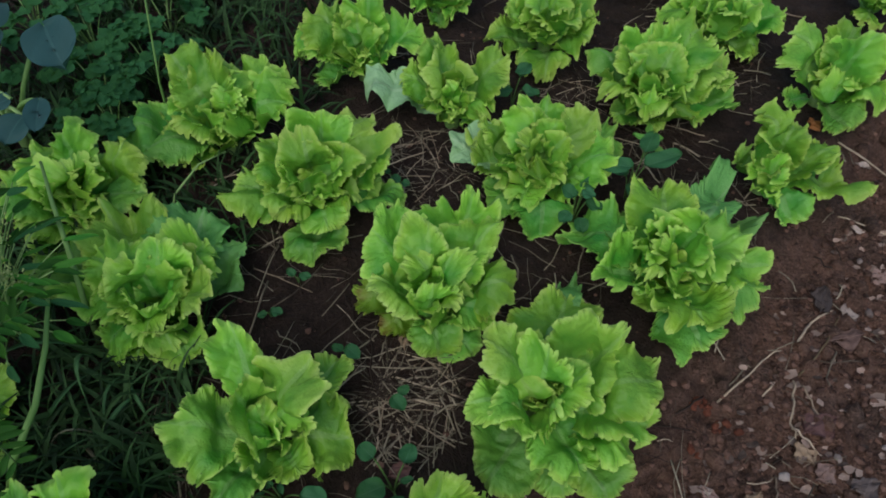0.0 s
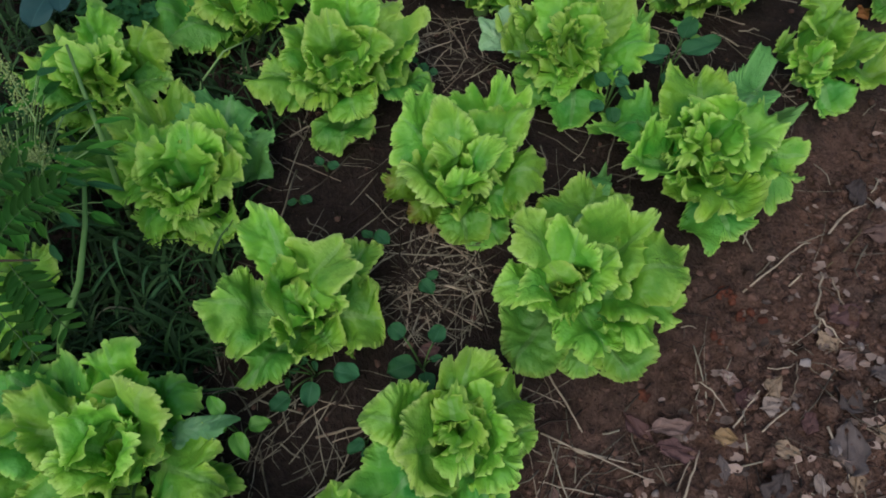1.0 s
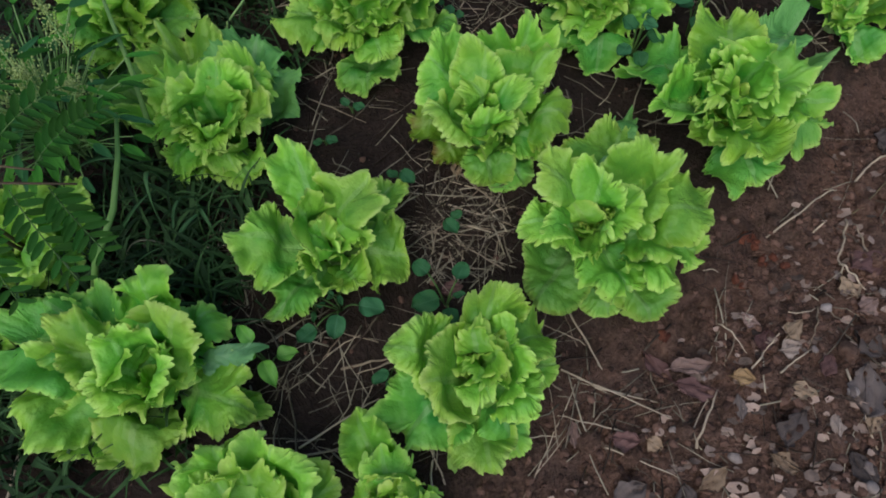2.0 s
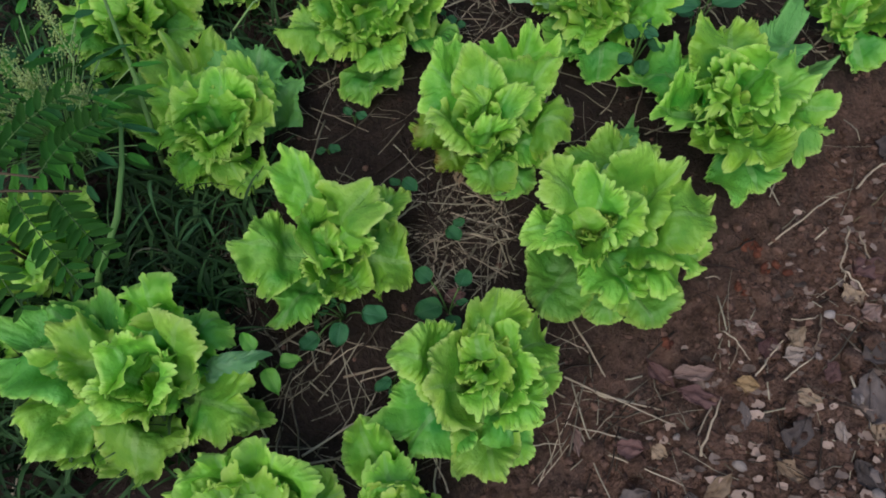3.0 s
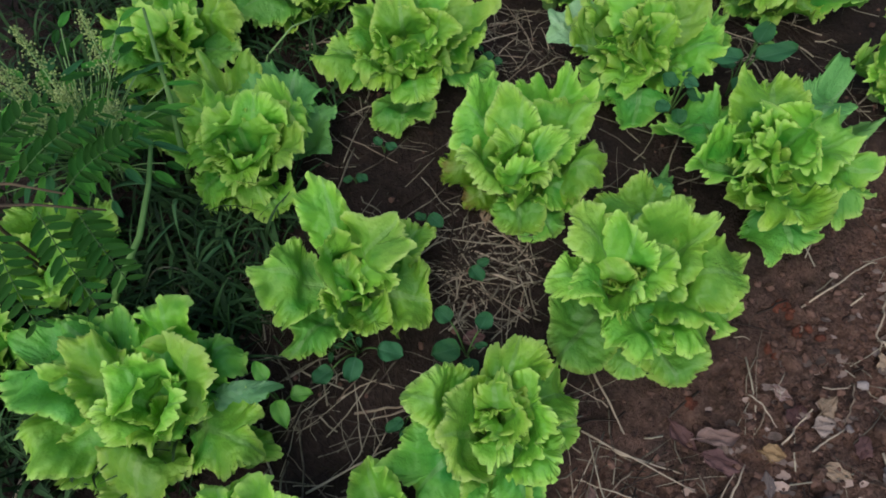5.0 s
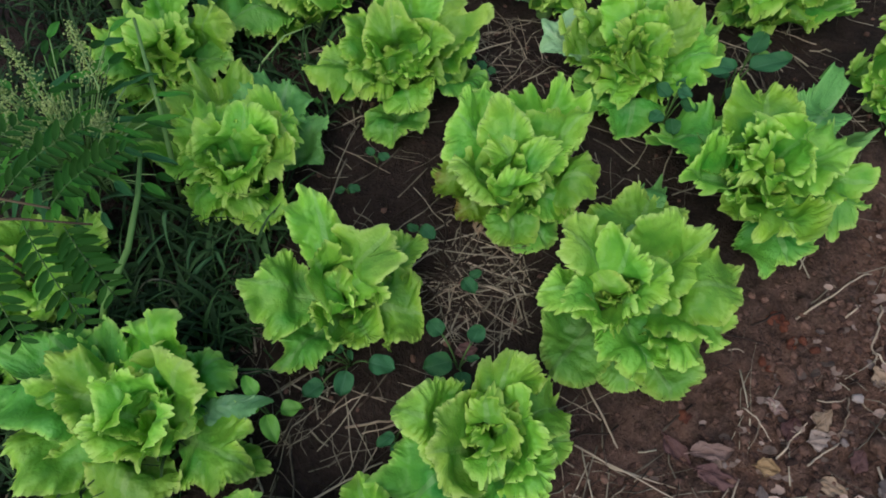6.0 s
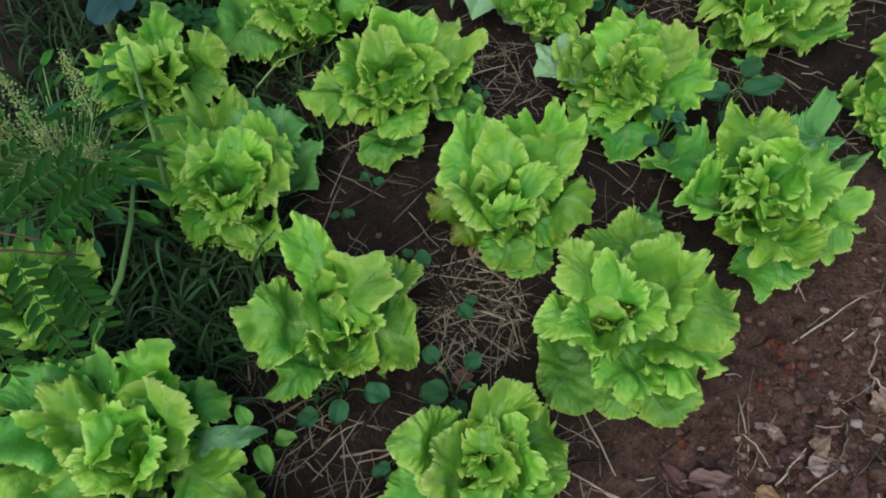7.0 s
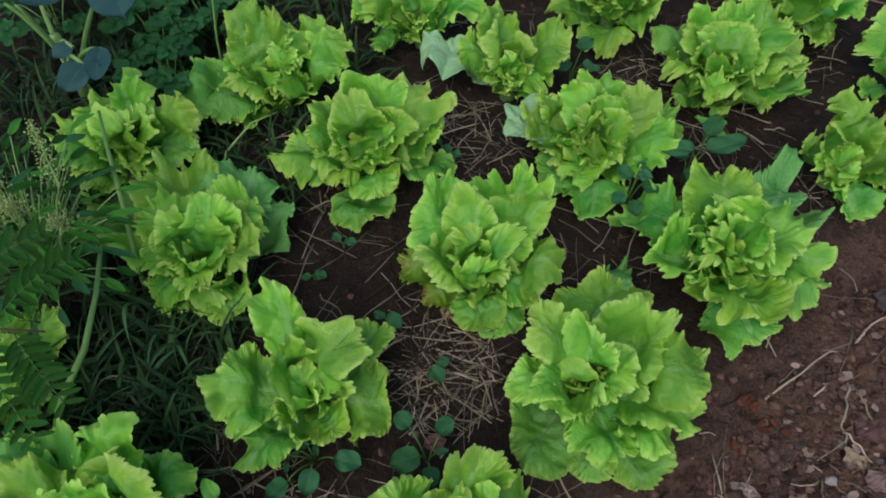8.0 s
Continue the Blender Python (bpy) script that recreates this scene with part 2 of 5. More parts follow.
def tube(points, radii, sides=6):
    """Vertices and faces of a closed tube along points."""
    pts = [Vector(p) for p in points]
    verts, faces = [], []
    for i, p in enumerate(pts):
        d = (pts[min(i + 1, len(pts) - 1)] - pts[max(i - 1, 0)]).normalized()
        a = d.cross(Vector((0.31, 0.17, 0.93))).normalized()
        b = d.cross(a)
        r = radii[i] if hasattr(radii, "__len__") else radii
        for k in range(sides):
            w = 2 * math.pi * k / sides
            verts.append(tuple(p + r * (math.cos(w) * a + math.sin(w) * b)))
    for i in range(len(pts) - 1):
        for k in range(sides):
            faces.append((i * sides + k, i * sides + (k + 1) % sides, (i + 1) * sides + (k + 1) % sides, (i + 1) * sides + k))
    faces.append(tuple(range(sides))[::-1])
    faces.append(tuple((len(pts) - 1) * sides + k for k in range(sides)))
    return verts, faces


def merged(pieces):
    verts, faces = [], []
    for v, f in pieces:
        n = len(verts)
        verts.extend(v)
        faces.extend(tuple(i + n for i in q) for q in f)
    return verts, faces


def bow(a, b, lift, n=6):
    """Points of an arched line from a to b."""
    a, b = Vector(a), Vector(b)
    return [a.lerp(b, i / (n - 1)) + Vector((0, 0, lift * 4 * (i / (n - 1)) * (1 - i / (n - 1)))) for i in range(n)]


# ---- the ground ----
def beside(x, y):
    """Metres to the right of the bed's edge along the bare path."""
    return (x - 0.097) * 0.692 - (y - 0.132) * 0.722


def ground_z(x, y):
    d = beside(x, y)
    bed = 0.014 * (1 - max(0.0, min(1.0, (d + 0.06) / 0.10)))
    p = Vector((x, y, 0.0))
    rough = 0.010 * noise.noise(p * 5.0) + 0.007 * noise.noise(p * 16.0) + 0.005 * noise.noise(p * 47.0)
    if d > -0.1:
        lumps = abs(noise.noise(p * 38.0 + Vector((7, 3, 1))))
        rough += min(1.0, (d + 0.1) * 6) * (0.015 * (0.35 - lumps) + 0.007 * noise.noise(p * 85.0))
    fade = 1.0 if x * x + y * y < 16 else 0.3
    return bed + rough * fade


def build_ground():
    def axis(lo, hi, step):
        mid = np.arange(lo, hi, step)
        far = np.array([0.03, 0.08, 0.16, 0.3, 0.6, 1.2, 2.5, 5, 10, 25, 60, 150, 400, 1000, 2500])
        return np.concatenate([(lo - far)[::-1], mid, mid[-1] + far])
    xs, ys = axis(-1.0, 1.2, 0.006), axis(-0.1, 1.6, 0.006)
    verts = [(x, y, ground_z(x, y)) for y in ys for x in xs]
    ob = new("ground", raw("ground", verts, sheet_faces(len(ys), len(xs)), SOIL))
    return tagged(ob, "dark brown moist garden soil with a reddish bare path", "soil", kind="structure")


build_ground()


# ---- lettuces ----
def ripple(rng, length, count=5):
    """A smooth random function of two coordinates in metres, with about that wavelength."""
    way, k = rng.uniform(0, 6.283, count), 6.283 / (length * rng.uniform(0.75, 1.4, count))
    p = rng.uniform(0, 6.283, count)
    return lambda x, y: sum(np.sin(ki * (np.cos(w) * x + np.sin(w) * y) + pi) for w, ki, pi in zip(way, k, p)) / math.sqrt(count)


def leaf_outline(length, width, count, rng):
    """Rim of a blunt fan-shaped leaf from its foot round the tip and back, evenly stepped, with shallow uneven lobes."""
    broad = rng.uniform(0.52, 0.64)
    u = 0.5 - 0.5 * np.cos(np.linspace(0, np.pi, 160))
    low = np.clip(u / broad, 0, 1)
    half = np.where(u > broad, np.sqrt(np.clip(1 - np.abs((u - broad) / (1 - broad)) ** 2.05, 0, 1)), 0.11 + 0.89 * (low * low * (3 - 2 * low)) ** 1.1)
    half[0] = 0.05
    x = np.concatenate([u, u[::-1][1:]]) * length
    y = np.concatenate([half, -half[::-1][1:]]) * 0.5 * width
    for _ in range(2):
        s = np.concatenate([[0], np.cumsum(np.hypot(np.diff(x), np.diff(y)))])
        at = np.linspace(0, s[-1], count)
        x, y = np.interp(at, s, x), np.interp(at, s, y)
    lobe = ripple(rng, 0.11, 3)(at, 0) + 0.8 * ripple(rng, 0.045, 3)(at, 0)
    grow = 1 + 0.120 * min(1.0, width / 0.11) * lobe * np.clip(x / length * 2 - 0.5, 0, 1)
    mid = 0.45 * length
    x = mid + (x - mid) * grow
    return x * length / x.max(), y * grow, at


def frilly_leaf(name, reach, height, width, start, rng, material, ruffle=1.0, fine=80, foot=0.012, late=1.5, cup=None, hollow=0.0, fold=0.006, hole=0.0):
    """A blunt leaf with a frilled rim that leaves the stalk at `start` degrees and ends `reach` away at `height`; late: how near its tip it bends."""
    s = np.linspace(0, 1, 50)
    e0 = radians(start)

    def run(e1):
        e = e0 + (e1 - e0) * s ** late
        return np.concatenate([[0], np.cumsum(np.cos(e))[:-1]]) / 49, np.concatenate([[0], np.cumsum(np.sin(e))[:-1]]) / 49, e

    lo, hi = radians(-150), radians(100)
    for _ in range(40):
        e1 = (lo + hi) / 2
        hh, zz, e = run(e1)
        if zz[-1] * (reach - foot) > (height - 0.012) * hh[-1] or hh[-1] < 0.02:
            hi = e1
        else:
            lo = e1
    length = math.hypot(reach - foot, height - 0.012) / max(math.hypot(hh[-1], zz[-1]), 0.3)
    width = min(width, 0.95 * length)
    count = 4 * fine + 1
    bx, by, arc = leaf_outline(length, width, count, rng)
    ox = 0.10 * length + 0.66 * bx
    far = np.hypot(bx - ox, by)
    rim_zone = np.minimum(0.015, 0.6 * far)
    steps = np.array([0, 0.07, 0.16, 0.30, 0.55, 1.0])[:, None]
    inward = np.linspace(0, 1, 8)[1:, None]
    deep = np.concatenate([steps * rim_zone, rim_zone + inward * (far - rim_zone)])
    rho = 1 - deep / far
    arcs = np.broadcast_to(arc, deep.shape)
    d1, d2, d3 = ripple(rng, 0.16, 3), ripple(rng, 0.06, 3), ripple(rng, 0.030, 3)
    big = 6.2832 * arcs / rng.uniform(0.024, 0.038) + 1.8 * d1(arcs, 0)
    scallop = 3.1416 * arcs / rng.uniform(0.0058, 0.0080) + 1.6 * d2(arcs, 0)
    tooth = 3.1416 * arcs / rng.uniform(0.0029, 0.0036) + 1.2 * d3(arcs, 0)
    vary = np.clip(0.85 + 0.45 * d2(arcs, 0.02), 0.25, 1.6)
    grown = np.clip(bx / length * 2.4 - 0.30, 0, 1)[None, :] * np.ones_like(deep)
    # in the leaf's own plane: round scallops with small teeth on them, and the rim gathered sideways into its folds
    out = grown * ruffle * (0.0036 * vary * (np.abs(np.sin(scallop)) ** 0.7 - 0.65) * np.exp(-deep / 0.0040) + 0.0014 * (np.abs(np.sin(tooth)) ** 0.8 - 0.62) * np.exp(-deep / 0.0026))
    side = -grown * ruffle * vary * 0.0016 * np.sin(2 * scallop) * np.exp(-deep / 0.004)
    side += grown * 0.35 * fold * np.cos(big) * np.exp(-deep / 0.007)
    tx, ty = np.gradient(bx), np.gradient(by)
    tl = np.hypot(tx, ty) + 1e-9
    px = ox + (bx - ox) * rho + (bx - ox) / far * out + tx / tl * side
    py = by * rho + by / far * out + ty / tl * side
    x, y = px / length, py / length
    xc = np.clip(x, 0, 1.3)
    hx = np.interp(xc, s, hh) + np.clip(xc - 1, 0, 1) * math.cos(e[-1])
    zx = np.interp(xc, s, zz) + np.clip(xc - 1, 0, 1) * math.sin(e[-1])
    ex = np.interp(xc, s, e)
    bend, wide, pock, fleck = ripple(rng, 0.15, 3), ripple(rng, 0.065), ripple(rng, 0.020), ripple(rng, 0.010)
    cup = rng.uniform(-0.2, 1.6) if cup is None else cup
    sway = rng.uniform(-0.28, 0.28)
    off = cup * y * y * length * (1.25 - np.clip(x, 0, 1)) + rng.uniform(-0.15, 0.15) * py * x
    curl = rng.uniform(-0.9, 1.9, 2)
    off += (curl[0] * np.clip(py, 0, 1) ** 2 + curl[1] * np.clip(-py, 0, 1) ** 2) * 4.0 * x
    off += 0.012 * x * bend(px, py) + 0.0115 * grown * wide(px, py)
    off += grown * fold * np.clip(1 + 0.7 * d1(arcs, 0.05), 0.1, 2.2) * 1.2 * np.exp(-deep / 0.009) * np.sin(big)
    off += ruffle * grown * vary * (0.0030 * np.exp(-deep / 0.0046) * np.sin(scallop) + 0.0026 * np.exp(-deep / 0.0034) * np.sin(2 * scallop + 0.8) + 0.0013 * np.exp(-deep / 0.0022) * np.sin(tooth))
    off += rng.uniform(-0.010, 0.003) * np.exp(-deep / 0.012) * grown
    # side veins run forward from the midrib and the blade puffs up between them
    vein = (px - 0.75 * np.abs(py)) / 0.017 + 0.10 * wide(px, py) + (py > 0) * 0.5
    off += (0.0006 * (np.abs(np.sin(3.1416 * vein)) ** 0.6 - 0.7) * (1 - np.exp(-deep / 0.012)) * np.clip(np.abs(py) / 0.012, 0, 1) + 0.0013 * pock(px, py) + 0.0009 * fleck(px, py)) * grown
    off -= 0.0030 * np.exp(-(py / 0.005) ** 2) * (1.1 - x)
    py = py + sway * px * np.abs(px) * 2.2
    h = foot + length * hx - off * np.sin(ex) - hollow * np.abs(y) ** 1.5 * length
    z = 0.012 + length * zx + off * np.cos(ex)
    z = np.maximum(z, 0.006 + 0.002 * np.clip(x, 0, 1))
    verts = np.stack([h, py, z], -1)
    rimness = np.exp(-deep / 0.0105) * np.clip(x * 4 - 0.5, 0, 1)
    uv = np.stack([0.5 + np.clip(py / 0.12, -0.5, 0.5), 0.60 * np.clip(x, 0, 1) * (1 - rimness) + rimness], -1)
    # the rim is four times as finely cut as the blade
    rows = len(steps)
    verts = np.concatenate([verts[:rows].reshape(-1, 3), verts[rows:, ::4].reshape(-1, 3)])
    uv = np.concatenate([uv[:rows].reshape(-1, 2), uv[rows:, ::4].reshape(-1, 2)])
    q = sheet_faces(rows, count)
    n = rows * count
    c = sheet_faces(len(inward), fine + 1) + n
    j = np.arange(fine)
    f0, g = (rows - 1) * count + 4 * j, n + j
    tris = [q[:, [0, 1, 2]], q[:, [0, 2, 3]], c[:, [0, 1, 2]], c[:, [0, 2, 3]], np.stack([f0, f0 + 1, g], -1), np.stack([f0 + 1, f0 + 2, g], -1),
            np.stack([f0 + 2, g + 1, g], -1), np.stack([f0 + 2, f0 + 3, g + 1], -1), np.stack([f0 + 3, f0 + 4, g + 1], -1)]
    tris = np.concatenate(tris).astype(np.int32)
    if hole:
        flat = np.concatenate([np.stack([px, by * rho], -1)[:rows].reshape(-1, 2), np.stack([px, by * rho], -1)[rows:, ::4].reshape(-1, 2)])
        far_off = np.hypot(*(flat[tris].mean(1) - np.array([0.62 * length, 0.12 * width])).T)
        tris = np.ascontiguousarray(tris[far_off > hole])
    return raw(name, verts, tris, material, uv)


HEADS = 0


def lettuce(x, y, top, leaves, label, spread=0, heart=5):
    """One head. leaves: rows of (bearing, reach, tip height, width, look of the leaf[, degrees at which it leaves the stem]); spread: how many
    more upright leaves stand at random round the heart."""
    global HEADS
    HEADS += 1
    rng = np.random.default_rng(100 + HEADS)
    plant = thing("lettuce", pose(x, y, ground_z(x, y)), label, "lettuce", "lettuces in the bed")
    size = float(np.median([row[1] for row in leaves]))
    far = 0.75 if y > 0.95 else 1.0
    v, f = tube([(0, 0, -0.02), (0, 0, 0.012), (0, 0, 0.03)], [0.013, 0.014, 0.008], 9)
    part("stem", raw("lettuce_stem", v, f, STEM), plant)
    turn = rng.uniform(0, 360)
    leaves = leaves + [(turn + 137.5 * i + rng.uniform(-20, 20), size * rng.uniform(0.34, 0.66), top * rng.uniform(0.86, 1.12), rng.uniform(0.07, 0.10), 0, rng.uniform(74, 86)) for i in range(spread)]
    for bearing, reach, tip, width, look_of, *start in leaves:
        start = start[0] if start else 0
        upright = start > 69
        # low leaves take the darker copy, whose colour already holds shade near the soil
        low_shaded = look_of == 0 and tip < 0.035
        start = start or min(84, math.degrees(math.atan2(tip, reach)) + rng.uniform(12, 30) + (6 if tip < 0.05 and look_of != 2 else 0))
        smooth, bitten = look_of in (3, 5), look_of == 6
        name = "inner_leaf" if upright else "leaf"
        mesh = frilly_leaf(name, max(reach if tip < 0.06 else 0.95 * reach, 0.022), max(tip, 0.022) if tip < 0.06 else tip - 0.006, (1.15 if upright else 0.92) * width, start, rng, LETTUCE[4 if low_shaded else 0 if bitten else look_of], 0.3 if smooth else 0.8 if look_of == 2 else 0.95 if upright else 1.2,
                           int((74 if upright else 90) * far), late=rng.uniform(1.8, 2.8) if upright else rng.uniform(1.3, 2.1) if tip > 0.05 else rng.uniform(0.9, 1.2), cup=rng.uniform(0.4, 1.6) if upright else None,
                           hollow=0.10 if upright else 0.0, fold=0.002 if smooth else 0.0042 if upright else 0.0065 if tip > 0.06 else 0.0050, hole=0.0055 if bitten else 0.0)
        part(name, mesh, plant, pose(0, 0, 0, 0, 0, bearing) @ pose(0, 0, 0, rng.uniform(-6, 6), 0, 0))
    for i in range(heart):
        reach = 0.012 + 0.020 * (1 - i / heart) * rng.uniform(0.7, 1.2)
        tip = top - 0.035 + rng.uniform(-0.012, 0.012) - 0.03 * (i / heart)
        mesh = frilly_leaf("heart_leaf", reach, tip, rng.uniform(0.046, 0.062), rng.uniform(80, 90), rng, HEART, 0.75, int(40 * far), 0.006, late=1.8, cup=0.8, hollow=0.4, fold=0.004)
        part("heart_leaf", mesh, plant, pose(0, 0, 0, 0, 0, turn + 60 + 137.5 * i) @ pose(0, 0, 0, rng.uniform(-14, 14), 0, 0))
    return plant


lettuce(0.067, 0.596, 0.130, [
    (139, 0.133, 0.130, 0.120, 0, 0), (83, 0.080, 0.165, 0.075, 7, 80), (58, 0.157, 0.130, 0.135, 0, 0), (31, 0.133, 0.115, 0.090, 0, 0),
    (1, 0.133, 0.080, 0.100, 0, 0), (-18, 0.104, 0.060, 0.080, 0, 0), (-84, 0.088, 0.030, 0.120, 0, 0), (171, 0.092, 0.100, 0.090, 7, 0),
    (173, 0.121, 0.060, 0.095, 1, 0), (-160, 0.085, 0.030, 0.090, 1, 0), (-109, 0.024, 0.150, 0.060, 0, 80), (-36, 0.068, 0.105, 0.085, 0, 74),
    (48, 0.041, 0.145, 0.050, 0, 84), (135, 0.057, 0.130, 0.055, 0, 80), (17, 0.043, 0.120, 0.050, 0, 84), (-54, 0.100, 0.015, 0.090, 4, 0),
    (142, 0.133, 0.030, 0.080, 4, 0)],
    'bright green curly lettuce with one browned outer leaf in mulched soil')
lettuce(0.203, 0.430, 0.130, [
    (141, 0.099, 0.150, 0.085, 7, 75), (-173, 0.115, 0.110, 0.075, 0, 0), (-144, 0.090, 0.115, 0.075, 0, 75), (67, 0.178, 0.075, 0.150, 0, 0),
    (32, 0.143, 0.120, 0.130, 7, 0), (4, 0.174, 0.100, 0.140, 0, 0), (-20, 0.156, 0.070, 0.100, 0, 0), (-69, 0.119, 0.060, 0.155, 0, 0),
    (-131, 0.132, 0.030, 0.115, 4, 0), (-61, 0.151, 0.012, 0.100, 0, 0), (-81, 0.125, 0.012, 0.080, 4, 0), (-38, 0.142, 0.050, 0.080, 0, 0),
    (71, 0.039, 0.150, 0.085, 0, 84), (4, 0.060, 0.135, 0.070, 0, 84), (-53, 0.024, 0.110, 0.070, 0, 84), (-69, 0.043, 0.110, 0.050, 0, 78),
    (74, 0.211, 0.030, 0.070, 2, 0)],
    'large broad-leaved bright green lettuce at the edge of the bare path')
lettuce(-0.151, 0.416, 0.130, [
    (178, 0.139, 0.095, 0.125, 7, 0), (106, 0.131, 0.130, 0.075, 0, 0), (46, 0.082, 0.155, 0.100, 7, 75), (-8, 0.118, 0.075, 0.125, 0, 0),
    (-54, 0.071, 0.045, 0.075, 0, 0), (-129, 0.123, 0.020, 0.085, 0, 0), (49, 0.136, 0.050, 0.100, 0, 0), (146, 0.048, 0.140, 0.085, 0, 82),
    (-115, 0.057, 0.105, 0.060, 0, 70), (12, 0.038, 0.130, 0.050, 0, 84)],
    'yellow-green curly lettuce among straw and small round weeds')
lettuce(0.423, 0.622, 0.130, [
    (78, 0.129, 0.130, 0.120, 0, 0), (46, 0.234, 0.060, 0.080, 2, 0), (27, 0.195, 0.050, 0.080, 2, 0), (9, 0.131, 0.110, 0.120, 7, 0),
    (-7, 0.166, 0.070, 0.110, 0, 0), (-24, 0.152, 0.050, 0.100, 4, 0), (-85, 0.131, 0.090, 0.130, 0, 0), (-76, 0.142, 0.015, 0.120, 4, 0),
    (-119, 0.089, 0.060, 0.130, 0, 0), (177, 0.120, 0.090, 0.120, 0, 0), (108, 0.130, 0.050, 0.140, 4, 0), (142, 0.165, 0.032, 0.125, 4, 0),
    (170, 0.044, 0.140, 0.070, 0, 82), (-117, 0.076, 0.120, 0.080, 0, 76), (18, 0.031, 0.160, 0.075, 0, 80), (110, 0.023, 0.140, 0.060, 0, 86),
    (-160, 0.052, 0.120, 0.080, 0, 78), (-48, 0.055, 0.135, 0.070, 0, 80), (116, 0.060, 0.140, 0.060, 0, 80)],
    'dense full-hearted bright green lettuce beside the bare path')
lettuce(0.259, 0.823, 0.130, [
    (110, 0.071, 0.160, 0.085, 0, 76), (72, 0.135, 0.120, 0.110, 0, 0), (36, 0.127, 0.130, 0.100, 7, 0), (3, 0.136, 0.100, 0.120, 0, 0),
    (-25, 0.096, 0.070, 0.090, 0, 0), (28, 0.183, 0.050, 0.100, 4, 0), (-91, 0.113, 0.030, 0.140, 0, 0), (-155, 0.102, 0.030, 0.130, 4, 0),
    (164, 0.133, 0.100, 0.120, 7, 0), (-116, 0.085, 0.080, 0.080, 0, 0), (141, 0.122, 0.120, 0.090, 0, 0), (170, 0.032, 0.150, 0.090, 0, 84),
    (-175, 0.033, 0.130, 0.070, 0, 80), (-144, 0.059, 0.120, 0.060, 0, 76), (-81, 0.044, 0.115, 0.090, 0, 76), (-3, 0.047, 0.140, 0.080, 0, 80),
    (51, 0.022, 0.120, 0.050, 0, 86), (152, 0.168, 0.078, 0.082, 3, 0), (-86, 0.022, 0.125, 0.060, 0, 84), (40, 0.046, 0.150, 0.070, 0, 80)],
    'dense bright green curly lettuce with drooping outer leaves')
lettuce(-0.106, 0.803, 0.130, [
    (82, 0.097, 0.155, 0.100, 0, 70), (50, 0.142, 0.130, 0.120, 7, 0), (30, 0.145, 0.100, 0.100, 0, 0), (8, 0.150, 0.030, 0.110, 4, 0),
    (10, 0.107, 0.050, 0.080, 4, 0), (-77, 0.088, 0.060, 0.120, 0, 65), (-90, 0.119, 0.012, 0.140, 0, 0), (-180, 0.143, 0.080, 0.130, 0, 0),
    (127, 0.129, 0.100, 0.130, 0, 0), (-166, 0.088, 0.080, 0.080, 0, 0), (-140, 0.082, 0.070, 0.070, 0, 0), (-29, 0.076, 0.090, 0.080, 0, 0),
    (99, 0.036, 0.160, 0.075, 0, 84), (32, 0.070, 0.150, 0.080, 0, 80), (-115, 0.022, 0.130, 0.080, 0, 84), (160, 0.056, 0.120, 0.070, 0, 78),
    (-38, 0.052, 0.120, 0.080, 0, 78), (5, 0.073, 0.130, 0.070, 0, 80), (-125, 0.041, 0.100, 0.070, 0, 74)],
    'tall bright green curly lettuce with a leaf trailing on the soil')
lettuce(-0.316, 0.603, 0.130, [
    (120, 0.197, 0.090, 0.130, 0, 0), (151, 0.238, 0.020, 0.120, 4, 0), (53, 0.145, 0.050, 0.130, 2, 0), (77, 0.182, 0.060, 0.120, 2, 0),
    (50, 0.113, 0.110, 0.100, 0, 0), (-9, 0.094, 0.120, 0.120, 7, 70), (146, 0.115, 0.120, 0.110, 0, 0), (-180, 0.144, 0.080, 0.090, 0, 0),
    (-148, 0.110, 0.060, 0.090, 0, 0), (-112, 0.086, 0.070, 0.100, 0, 0), (-68, 0.077, 0.065, 0.090, 0, 0), (-59, 0.094, 0.050, 0.090, 0, 0),
    (89, 0.056, 0.155, 0.090, 0, 84), (112, 0.030, 0.150, 0.090, 0, 86), (-91, 0.022, 0.130, 0.085, 0, 82), (168, 0.070, 0.120, 0.070, 0, 76),
    (-159, 0.053, 0.110, 0.060, 0, 74), (-82, 0.049, 0.110, 0.070, 0, 74), (74, 0.047, 0.140, 0.060, 0, 86)],
    'ruffled mid green lettuce bordered by grass')
lettuce(-0.467, 0.794, 0.130, [
    (95, 0.119, 0.150, 0.090, 0, 0), (140, 0.131, 0.120, 0.120, 0, 0), (8, 0.106, 0.080, 0.120, 4, 0), (52, 0.117, 0.110, 0.100, 0, 0),
    (161, 0.180, 0.070, 0.090, 4, 0), (-166, 0.121, 0.060, 0.090, 0, 0), (-145, 0.071, 0.090, 0.070, 0, 0), (-95, 0.044, 0.080, 0.080, 0, 0),
    (-118, 0.104, 0.020, 0.130, 4, 0), (11, 0.022, 0.140, 0.070, 0, 84), (33, 0.053, 0.130, 0.080, 0, 76), (-173, 0.044, 0.130, 0.060, 0, 80),
    (-119, 0.022, 0.110, 0.070, 0, 78), (121, 0.031, 0.150, 0.090, 0, 78), (164, 0.158, 0.090, 0.110, 0, 0), (-159, 0.108, 0.080, 0.100, 0, 0), (-142, 0.073, 0.060, 0.100, 4, 0)],
    'pale green open lettuce growing through tall weeds')
